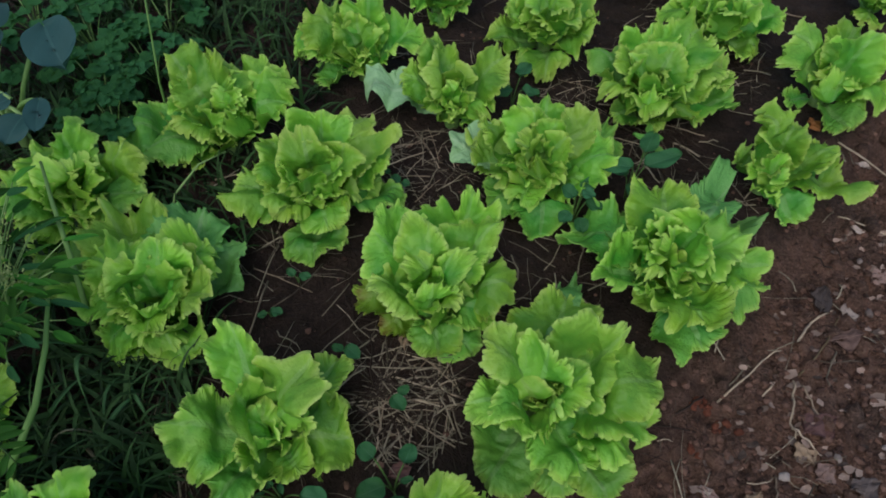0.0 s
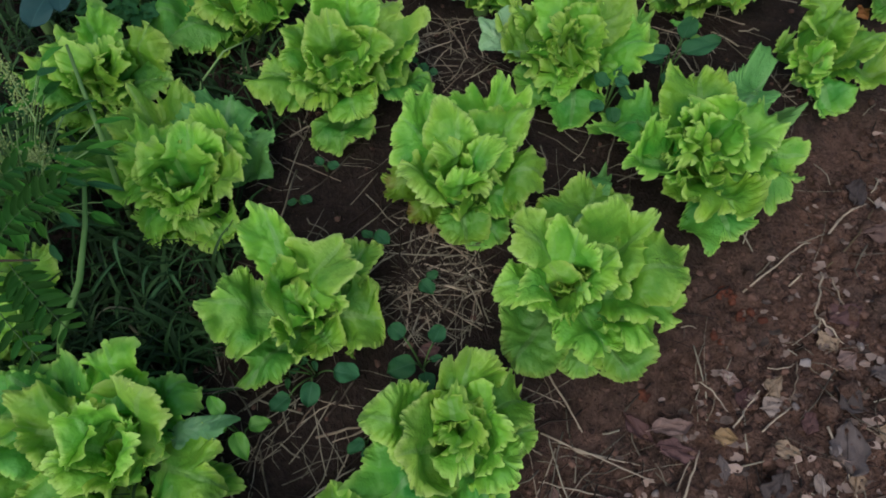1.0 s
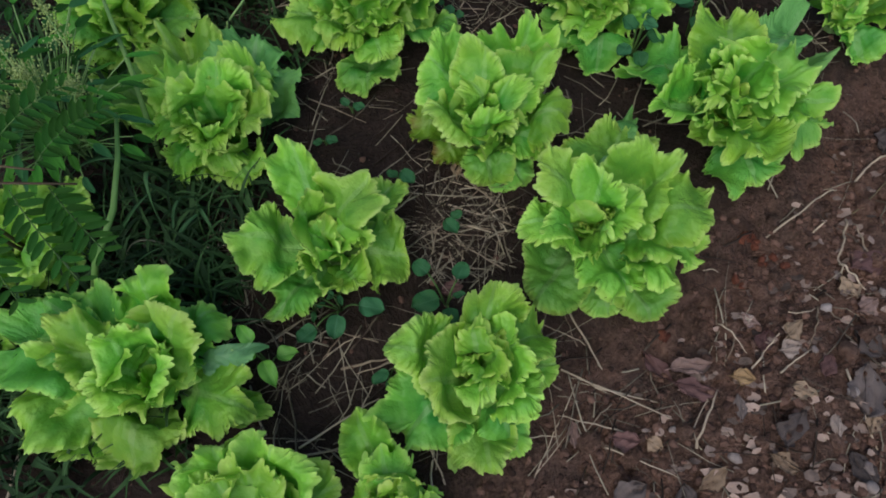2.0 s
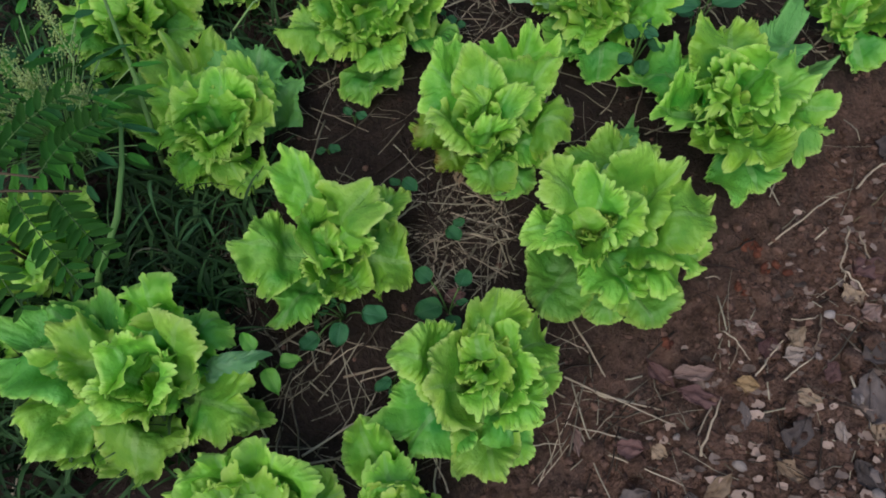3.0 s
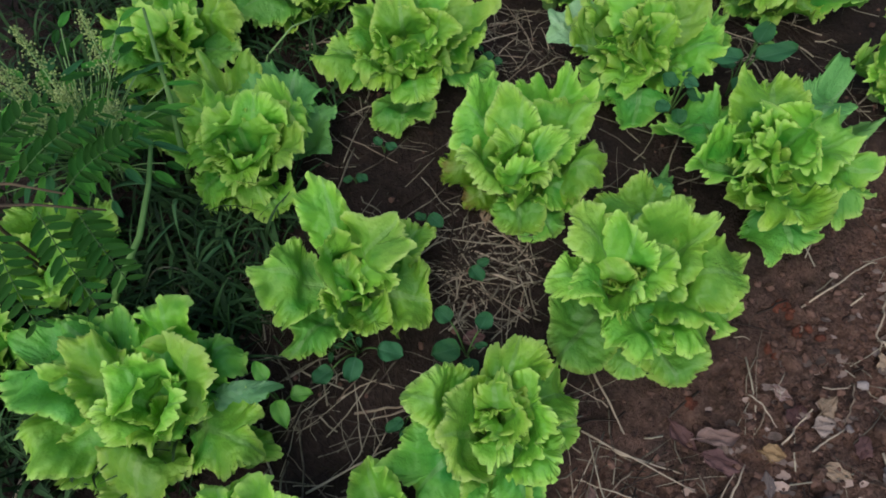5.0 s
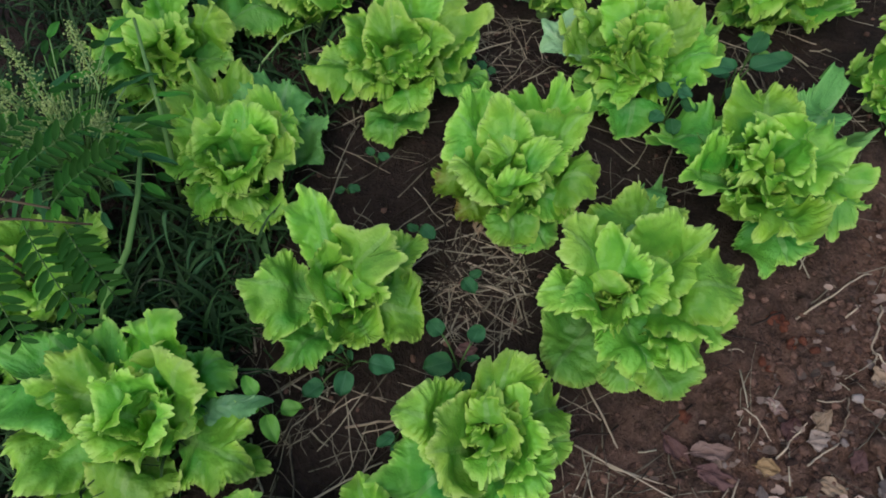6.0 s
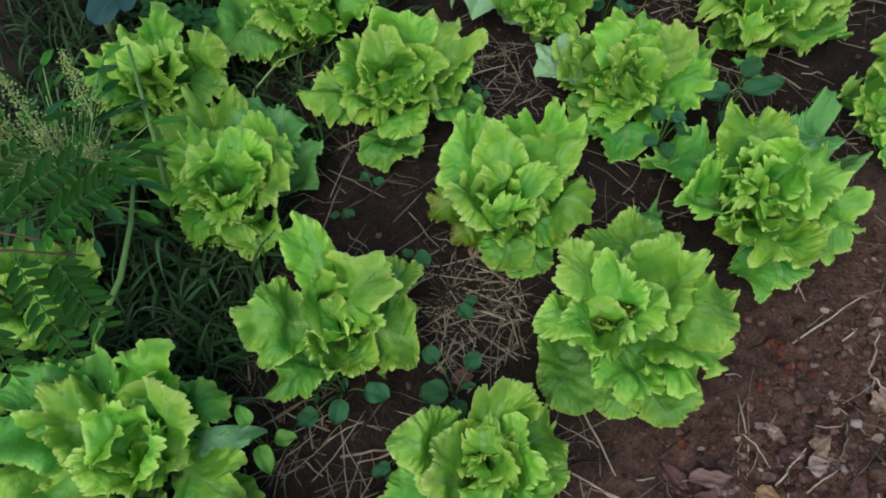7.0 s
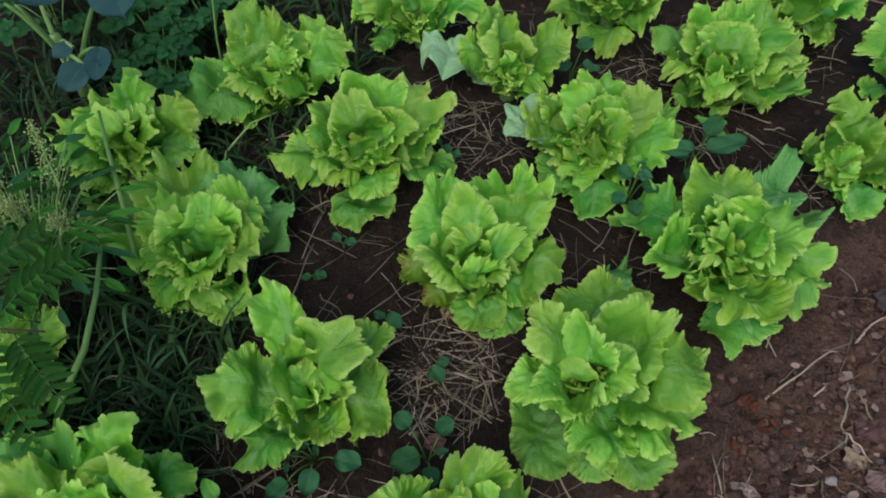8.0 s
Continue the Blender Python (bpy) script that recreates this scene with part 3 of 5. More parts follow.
lettuce(-0.262, 0.955, 0.130, [
    (-178, 0.190, 0.045, 0.125, 4, 0), (-153, 0.156, 0.040, 0.105, 4, 0), (-149, 0.113, 0.050, 0.090, 0, 0),
    (127, 0.147, 0.140, 0.100, 0, 0), (113, 0.133, 0.140, 0.080, 0, 0), (97, 0.101, 0.150, 0.080, 0, 0), (46, 0.136, 0.130, 0.130, 0, 0),
    (13, 0.127, 0.100, 0.120, 0, 0), (162, 0.106, 0.120, 0.120, 0, 0), (-162, 0.080, 0.080, 0.100, 0, 0), (-111, 0.046, 0.050, 0.110, 0, 0),
    (156, 0.153, 0.040, 0.100, 4, 0), (73, 0.083, 0.140, 0.090, 0, 0), (41, 0.023, 0.140, 0.060, 0, 84), (-67, 0.049, 0.110, 0.080, 0, 76),
    (-7, 0.060, 0.120, 0.090, 0, 78), (-140, 0.022, 0.120, 0.070, 0, 80), (-1, 0.039, 0.130, 0.060, 0, 86)],
    'upright bright green lettuce at the weedy side of the bed')
lettuce(0.495, 0.988, 0.130, [
    (79, 0.114, 0.140, 0.120, 0, 0), (41, 0.155, 0.130, 0.130, 0, 0), (17, 0.191, 0.070, 0.110, 0, 0), (3, 0.169, 0.050, 0.120, 4, 0),
    (-38, 0.103, 0.050, 0.100, 0, 0), (-86, 0.060, 0.040, 0.110, 0, 0), (-131, 0.079, 0.090, 0.090, 0, 0), (-177, 0.096, 0.100, 0.090, 0, 0),
    (-164, 0.071, 0.030, 0.110, 4, 0), (130, 0.135, 0.060, 0.120, 4, 0), (21, 0.164, 0.100, 0.100, 7, 0), (123, 0.086, 0.140, 0.100, 0, 0),
    (144, 0.034, 0.140, 0.080, 0, 80), (-108, 0.054, 0.120, 0.070, 0, 76), (-45, 0.070, 0.110, 0.100, 0, 74), (46, 0.051, 0.150, 0.100, 0, 80),
    (-6, 0.022, 0.120, 0.050, 0, 86), (163, 0.062, 0.130, 0.070, 0, 78), (-6, 0.082, 0.110, 0.090, 0, 74)],
    'dense bright green curly lettuce among straw mulch')
lettuce(0.133, 0.989, 0.120, [
    (149, 0.110, 0.090, 0.090, 0, 0), (103, 0.110, 0.130, 0.080, 0, 0), (31, 0.121, 0.100, 0.110, 0, 0), (-1, 0.077, 0.080, 0.090, 0, 0),
    (163, 0.182, 0.066, 0.092, 3, 0), (129, 0.069, 0.140, 0.080, 7, 80), (40, 0.022, 0.120, 0.070, 0, 80),
    (-143, 0.037, 0.090, 0.070, 0, 74), (-176, 0.056, 0.090, 0.060, 0, 74), (-33, 0.047, 0.050, 0.080, 0, 0)],
    'smaller lettuce with one long pale leaf underside turned up')
lettuce(0.656, 0.800, 0.120, [
    (115, 0.081, 0.140, 0.100, 0, 0), (-9, 0.133, 0.050, 0.120, 6, 0), (12, 0.126, 0.070, 0.090, 0, 0), (-69, 0.095, 0.020, 0.085, 0, 0),
    (146, 0.069, 0.060, 0.070, 4, 0), (51, 0.084, 0.110, 0.070, 0, 76), (-154, 0.047, 0.080, 0.060, 0, 74), (-89, 0.022, 0.100, 0.050, 0, 80),
    (-115, 0.044, 0.060, 0.080, 0, 0)],
    'sparse young lettuce with an insect hole by the bare path')
lettuce(0.835, 0.999, 0.120, [
    (124, 0.118, 0.120, 0.130, 7, 0), (177, 0.070, 0.030, 0.120, 4, 0), (-86, 0.103, 0.030, 0.100, 0, 0), (66, 0.115, 0.130, 0.080, 0, 0),
    (-7, 0.104, 0.070, 0.100, 0, 0), (-103, 0.039, 0.100, 0.070, 0, 78), (37, 0.083, 0.130, 0.100, 0, 76), (-32, 0.045, 0.100, 0.060, 0, 80),
    (-22, 0.110, 0.050, 0.090, 0, 0)],
    'loose bright green lettuce beside the red soil path')
lettuce(-0.025, 1.128, 0.120, [
    (162, 0.155, 0.090, 0.090, 0, 0), (149, 0.115, 0.130, 0.110, 0, 0), (170, 0.146, 0.060, 0.070, 0, 0), (9, 0.122, 0.110, 0.130, 0, 0),
    (-27, 0.022, 0.070, 0.090, 0, 0), (-159, 0.093, 0.020, 0.120, 4, 0), (-149, 0.029, 0.040, 0.070, 0, 0), (81, 0.093, 0.140, 0.100, 0, 0),
    (130, 0.064, 0.130, 0.070, 0, 80), (103, 0.035, 0.130, 0.060, 0, 80), (18, 0.022, 0.110, 0.070, 0, 76), (169, 0.053, 0.100, 0.070, 0, 76)],
    'bright green curly lettuce in dark moist soil')
lettuce(0.336, 1.181, 0.120, [
    (-178, 0.126, 0.050, 0.12, 0), (-99, 0.114, 0.040, 0.17, 0), (-38, 0.099, 0.080, 0.11, 0), (125, 0.115, 0.100, 0.13, 0),
    (67, 0.125, 0.120, 0.13, 0), (24, 0.118, 0.100, 0.12, 0), (174, 0.091, 0.110, 0.09, 0)],
    'bright green lettuce with dark drooping lower leaves', spread=6)
lettuce(0.684, 1.179, 0.120, [
    (165, 0.139, 0.080, 0.13, 0), (-41, 0.098, 0.040, 0.14, 0), (7, 0.146, 0.080, 0.12, 0), (-84, 0.018, 0.040, 0.09, 0),
    (123, 0.100, 0.120, 0.12, 0), (51, 0.123, 0.120, 0.13, 0)],
    'bright green lettuce standing in pale straw mulch', spread=5)
lettuce(0.130, 1.329, 0.120, [
    (-88, 0.066, 0.020, 0.12, 0), (-178, 0.098, 0.100, 0.12, 0), (3, 0.100, 0.100, 0.12, 0), (88, 0.163, 0.120, 0.12, 0),
    (-43, 0.077, 0.050, 0.09, 0)],
    'bright green lettuce at the far part of the bed', spread=6)
lettuce(1.042, 1.249, 0.120, [
    (-120, 0.073, 0.040, 0.12, 0), (176, 0.088, 0.100, 0.12, 0), (-2, 0.100, 0.100, 0.12, 0), (63, 0.166, 0.120, 0.12, 0),
    (-63, 0.068, 0.050, 0.11, 0)],
    'bright green lettuce at the far part of the bed', spread=6)
lettuce(0.554, 1.375, 0.120, [
    (-153, 0.096, 0.080, 0.12, 0), (-33, 0.098, 0.080, 0.12, 0), (-39, 0.026, 0.030, 0.12, 0), (122, 0.131, 0.100, 0.12, 0),
    (48, 0.196, 0.100, 0.12, 0)],
    'bright green lettuce at the far part of the bed', spread=6)
lettuce(0.039, 0.237, 0.130, [
    (74, 0.101, 0.130, 0.085, 0, 0), (165, 0.120, 0.100, 0.115, 7, 0), (-162, 0.082, 0.105, 0.095, 7, 72), (21, 0.069, 0.120, 0.095, 0, 76),
    (25, 0.124, 0.060, 0.085, 0, 0), (0, 0.100, 0.050, 0.070, 4, 0), (-29, 0.091, 0.060, 0.105, 0, 0), (-85, 0.124, 0.030, 0.095, 7, 0),
    (-139, 0.128, 0.030, 0.125, 4, 0), (-64, 0.116, 0.015, 0.080, 0, 0), (63, 0.032, 0.120, 0.070, 0, 84), (-120, 0.022, 0.110, 0.045, 0, 84),
    (-2, 0.045, 0.125, 0.060, 0, 80), (-72, 0.042, 0.090, 0.060, 0, 72), (102, 0.038, 0.130, 0.045, 0, 82)],
    'yellow-green lettuce with long drooping outer leaves at the bed corner')
lettuce(-0.362, 0.238, 0.140, [
    (84, 0.126, 0.150, 0.120, 0, 0), (44, 0.092, 0.160, 0.090, 7, 78), (48, 0.122, 0.070, 0.090, 4, 0), (17, 0.156, 0.088, 0.042, 5, 40),
    (-20, 0.146, 0.075, 0.125, 0, 0), (-100, 0.125, 0.070, 0.160, 7, 0), (-176, 0.183, 0.090, 0.140, 7, 0), (168, 0.137, 0.120, 0.100, 0, 0),
    (149, 0.191, 0.070, 0.120, 4, 0), (112, 0.042, 0.165, 0.075, 0, 82), (-180, 0.022, 0.140, 0.050, 0, 86), (11, 0.033, 0.140, 0.060, 0, 86),
    (-65, 0.045, 0.115, 0.110, 0, 76), (-176, 0.059, 0.130, 0.060, 0, 78), (166, 0.243, 0.060, 0.130, 4, 0), (-23, 0.142, 0.020, 0.060, 0, 0),
    (-148, 0.148, 0.050, 0.090, 0, 0)],
    'large open light green lettuce with broad spreading leaves')
lettuce(-0.215, 0.072, 0.130, [
    (118, 0.098, 0.120, 0.13, 0), (59, 0.086, 0.120, 0.12, 0), (24, 0.097, 0.090, 0.13, 0), (159, 0.107, 0.090, 0.13, 0),
    (-153, 0.084, 0.060, 0.14, 0), (-55, 0.063, 0.060, 0.14, 0)],
    'light green curly lettuce at the end of the bed', spread=6)
lettuce(-0.060, 0.076, 0.110, [
    (114, 0.138, 0.080, 0.07, 0), (101, 0.060, 0.110, 0.07, 0), (-21, 0.058, 0.050, 0.11, 0), (-95, 0.054, 0.050, 0.11, 0),
    (-175, 0.063, 0.060, 0.11, 0)],
    'young light green lettuce with one curled upright leaf', spread=4)
lettuce(-0.562, 0.422, 0.100, [
    (68, 0.119, 0.060, 0.11, 0), (-19, 0.070, 0.050, 0.10, 0), (-95, 0.058, 0.050, 0.11, 0), (156, 0.105, 0.070, 0.12, 0),
    (116, 0.110, 0.080, 0.11, 0)],
    'yellow-green lettuce half hidden under a feathery weed', spread=5)
lettuce(-0.618, 0.287, 0.120, [
    (15, 0.072, 0.070, 0.13, 0), (-63, 0.068, 0.070, 0.12, 0), (89, 0.073, 0.100, 0.12, 0), (164, 0.118, 0.070, 0.13, 0),
    (-113, 0.076, 0.060, 0.12, 0)],
    'light green lettuce at the weedy side of the bed', spread=5)


# ---- straw, twigs, clods and dead leaves ----
def straw_piece(rng, x, y, length, thick, bearing):
    c, s_ = math.cos(bearing), math.sin(bearing)
    pts = []
    for k in (-0.5, -0.15, 0.2, 0.5):
        px, py = x + c * length * k + rng.normal(0, 0.002), y + s_ * length * k + rng.normal(0, 0.002)
        pts.append((px, py, ground_z(px, py) + thick + abs(rng.normal(0, 0.004))))
    return tube(pts, thick, 4)


def straw_litter(name, label, patches, seed):
    rng = np.random.default_rng(seed)
    pieces = []
    for cx, cy, rad, count in patches:
        for _ in range(count):
            a, d = rng.uniform(0, 6.283), rad * math.sqrt(rng.uniform(0, 1))
            pieces.append(straw_piece(rng, cx + d * math.cos(a), cy + d * math.sin(a), rng.uniform(0.02, 0.11), 0.0004 + 0.0012 * rng.random() ** 2.2, rng.uniform(0, 3.1416)))
    v, f = merged(pieces)
    return tagged(new(name, raw(name, v, f, STRAW)), label, "straw", kind="stuff")


straw_litter("straw_mulch", "thin dry brown straw mulch scattered over the bed soil", [
    (0.03, 0.50, 0.10, 150), (0.03, 0.44, 0.07, 110), (-0.10, 0.22, 0.14, 100), (0.05, 0.88, 0.09, 90), (0.45, 1.0, 0.14, 150),
    (0.62, 1.15, 0.16, 150), (0.72, 1.30, 0.15, 100), (0.15, 0.22, 0.10, 60), (-0.20, 0.68, 0.14, 60), (0.10, 1.05, 0.12, 70),
    (0.28, 0.95, 0.15, 60), (0.55, 0.85, 0.10, 60), (0.20, 1.35, 0.25, 120), (-0.25, 0.95, 0.2, 60), (0.0, 0.75, 0.25, 150), (0.26, 0.66, 0.10, 50),
    (0.60, 0.75, 0.08, 30), (-0.35, 0.30, 0.2, 70), (-0.33, 0.44, 0.10, 70), (-0.26, 0.30, 0.10, 70)], 11)
straw_litter("path_litter", "sparse dry straw bits on the bare red path", [
    (0.40, 0.20, 0.22, 60), (0.62, 0.42, 0.20, 40), (0.85, 0.65, 0.22, 40), (0.25, 0.12, 0.12, 30), (0.6, 0.15, 0.2, 45)], 12)


def twig(a, b, thick, label, mat=None, lift=0.004, group="dry stalks"):
    (ax, ay), (bx, by) = a, b
    rng = np.random.default_rng(int(1000 * abs(ax * 3 + by * 7)))
    pts, radii = [], []
    for i in range(8):
        k = i / 7
        px, py = ax + (bx - ax) * k + rng.normal(0, 0.0007), ay + (by - ay) * k + rng.normal(0, 0.0007)
        rest = ground_z(ax, ay) * (1 - k) + ground_z(bx, by) * k + lift * 4 * k * (1 - k)
        pts.append((px, py, max(rest, ground_z(px, py) + 0.4 * thick) + 0.6 * thick))
        radii.append(thick * (1.05 - 0.45 * k))
    v, f = tube(pts, radii, 6)
    return tagged(new("dry_stalk", raw("dry_stalk", v, f, mat or TWIG)), label, "stalk", group)


STALK = "thin pale dry stalk lying on the soil"
for a, b, thick in [
        ((0.167, 0.333), (0.207, 0.244), 0.0018), ((0.150, 0.245), (0.291, 0.178), 0.0015), ((0.190, 0.222), (0.279, 0.199), 0.0017),
        ((0.170, 0.225), (0.092, 0.088), 0.0010), ((0.315, 0.140), (0.356, 0.212), 0.0019), ((0.307, 0.150), (0.345, 0.207), 0.0013),
        ((0.015, 0.938), (0.078, 0.948), 0.0020), ((0.000, 0.90), (0.085, 0.925), 0.0015), ((-0.21, 0.698), (-0.115, 0.648), 0.0012),
        ((-0.14, 0.255), (-0.045, 0.272), 0.0020), ((-0.19, 0.155), (-0.09, 0.215), 0.0016), ((-0.20, 0.142), (-0.08, 0.166), 0.0018),
        ((0.02, 0.56), (0.10, 0.47), 0.0018), ((0.00, 0.50), (0.11, 0.455), 0.0016), ((0.01, 0.47), (0.09, 0.44), 0.0018),
        ((0.43, 1.05), (0.56, 1.02), 0.0020), ((0.50, 0.94), (0.53, 1.07), 0.0018), ((0.62, 1.10), (0.66, 1.24), 0.0016),
        ((0.58, 1.17), (0.70, 1.12), 0.0020), ((0.74, 1.32), (0.92, 1.26), 0.0030), ((0.68, 1.36), (0.80, 1.31), 0.0026),
        ((-0.29, 0.885), (-0.19, 0.90), 0.0016), ((0.84, 0.90), (0.93, 0.79), 0.0020), ((0.78, 0.74), (0.86, 0.69), 0.0014),
        ((0.53, 0.235), (0.545, 0.13), 0.0016), ((0.57, 0.24), (0.66, 0.16), 0.0014), ((0.215, 0.20), (0.165, 0.155), 0.0010),
        ((0.20, 0.145), (0.29, 0.105), 0.0011), ((-0.55, 0.185), (-0.555, 0.06), 0.0026)]:
    twig(a, b, thick, STALK)


def bent_stalk(points, thick, label, mat=None):
    """A stalk or rootlet that lies along a bent line of points on the soil."""
    rng = np.random.default_rng(int(1000 * abs(points[0][0] * 5 + points[-1][1] * 3)))
    at = np.linspace(0, len(points) - 1, 5 * len(points))
    xs, ys = np.interp(at, range(len(points)), [p[0] for p in points]), np.interp(at, range(len(points)), [p[1] for p in points])
    xs[1:-1] = 0.25 * xs[:-2] + 0.5 * xs[1:-1] + 0.25 * xs[2:]
    ys[1:-1] = 0.25 * ys[:-2] + 0.5 * ys[1:-1] + 0.25 * ys[2:]
    line, radii = [], []
    for i, (x, y) in enumerate(zip(xs, ys)):
        k = i / (len(xs) - 1)
        line.append((x + rng.normal(0, 0.0002), y + rng.normal(0, 0.0002), ground_z(x, y) + 0.8 * thick + 0.006 * math.sin(3.1416 * k)))
        radii.append(0.8 * thick * (1.1 - 0.5 * k) * rng.uniform(0.9, 1.1))
    v, f = tube(line, radii, 6)
    return tagged(new("dry_stalk", raw("dry_stalk", v, f, mat or TWIG)), label, "stalk", "dry stalks")


for points, thick in [
        ([(0.474, 0.433), (0.498, 0.449), (0.521, 0.462), (0.552, 0.485), (0.574, 0.498), (0.589, 0.501)], 0.0020),
        ([(0.617, 0.511), (0.634, 0.529), (0.652, 0.543), (0.677, 0.555), (0.699, 0.565)], 0.0024),
        ([(0.596, 0.465), (0.587, 0.443), (0.575, 0.416), (0.565, 0.395), (0.565, 0.381), (0.568, 0.370)], 0.0022),
        ([(0.566, 0.386), (0.577, 0.369), (0.585, 0.353), (0.593, 0.343)], 0.0019),
        ([(0.601, 0.447), (0.605, 0.422), (0.612, 0.395)], 0.0019),
        ([(0.519, 0.323), (0.506, 0.296), (0.492, 0.268)], 0.0017),
        ([(0.477, 0.318), (0.489, 0.314), (0.504, 0.315), (0.516, 0.322)], 0.0013),
        ([(0.376, 0.303), (0.391, 0.284), (0.406, 0.261)], 0.0013),
        ([(0.397, 0.290), (0.386, 0.267), (0.374, 0.245)], 0.0015),
        ([(0.400, 0.232), (0.421, 0.253), (0.443, 0.275), (0.461, 0.292)], 0.0017),
        ([(0.441, 0.231), (0.465, 0.247), (0.491, 0.262)], 0.0016),
        ([(0.537, 0.434), (0.548, 0.442), (0.562, 0.455)], 0.0017),
        ([(0.367, 0.380), (0.380, 0.381), (0.391, 0.379)], 0.0012),
        ([(0.521, 0.489), (0.528, 0.484), (0.534, 0.477)], 0.0013)]:
    bent_stalk(points, thick, "bent pale dry stalk lying on the path")
bent_stalk([(0.603, 0.462), (0.632, 0.483), (0.663, 0.510), (0.702, 0.554)], 0.0021, "dark brown twig lying on the path", BROWN_STEM)


def scattered_stalks():
    rng = np.random.default_rng(19)
    for cx, cy, rad, count in ((0.03, 0.47, 0.09, 26), (-0.10, 0.23, 0.11, 16), (0.06, 0.89, 0.07, 12), (0.47, 1.0, 0.12, 12), (0.64, 1.17, 0.13, 14), (0.14, 0.23, 0.08, 8)):
        for _ in range(count):
            a, d, b, ln = rng.uniform(0, 6.283), rad * math.sqrt(rng.random()), rng.uniform(0, 3.1416), 0.5 * rng.uniform(0.04, 0.10)
            x, y = cx + d * math.cos(a), cy + d * math.sin(a)
            twig((x - ln * math.cos(b), y - ln * math.sin(b)), (x + ln * math.cos(b), y + ln * math.sin(b)), rng.uniform(0.0007, 0.0013), "thin bleached straw stalk in the mulch", None, 0.003, "straw stalks in the mulch")


scattered_stalks()


def lump(rng, r, rough=0.25, cut=1):
    bm = bmesh.new()
    bmesh.ops.create_icosphere(bm, subdivisions=cut, radius=r)
    sx, sy, sz = rng.uniform(0.75, 1.3), rng.uniform(0.75, 1.2), rng.uniform(0.55, 0.85)
    o = Vector(rng.uniform(-50, 50, 3))
    for v in bm.verts:
        k = 1 + rough * 1.7 * noise.noise(v.co / r * 1.3 + o) + rough * rng.uniform(-0.4, 0.4)
        v.co = Vector((v.co.x * sx * k, v.co.y * sy * k, v.co.z * sz * k))
    return bm


def loose_crumbs():
    rng = np.random.default_rng(31)
    shapes = []
    for _ in range(14):
        bm = lump(rng, 1.0, 0.3, 1)
        shapes.append((np.array([tuple(v.co) for v in bm.verts]), [tuple(v.index for v in f.verts) for f in bm.faces]))
        bm.free()
    allv, allf, n = [], [], 0
    spots = []
    while len(spots) < 12000:
        x, y = rng.uniform(0.0, 1.25), rng.uniform(-0.1, 1.35)
        d = beside(x, y)
        if d > -0.02 and (d > 0.05 or rng.random() < 0.4):
            spots.append((x, y, 0.0014 + 0.0052 * rng.random() ** 2.6))
    while len(spots) < 13000:
        x, y = rng.uniform(-0.6, 0.8), rng.uniform(0.0, 1.5)
        if beside(x, y) < 0:
            spots.append((x, y, 0.0015 + 0.004 * rng.random() ** 2.5))
    for x, y, r in spots:
        vs, fs = shapes[rng.integers(len(shapes))]
        a = rng.uniform(0, 6.283)
        c, s_ = math.cos(a), math.sin(a)
        p = vs @ np.array([[c, s_, 0], [-s_, c, 0], [0, 0, 1]]) * r
        allv.append(p + np.array([x, y, ground_z(x, y) + 0.35 * r]))
        allf.extend(tuple(i + n for i in q) for q in fs)
        n += len(vs)
    tagged(new("soil_crumbs", raw("soil_crumbs", np.concatenate(allv), allf, CRUMB, smooth=False)), "loose brown soil crumbs and grit on the path", "soil", kind="stuff")


loose_crumbs()


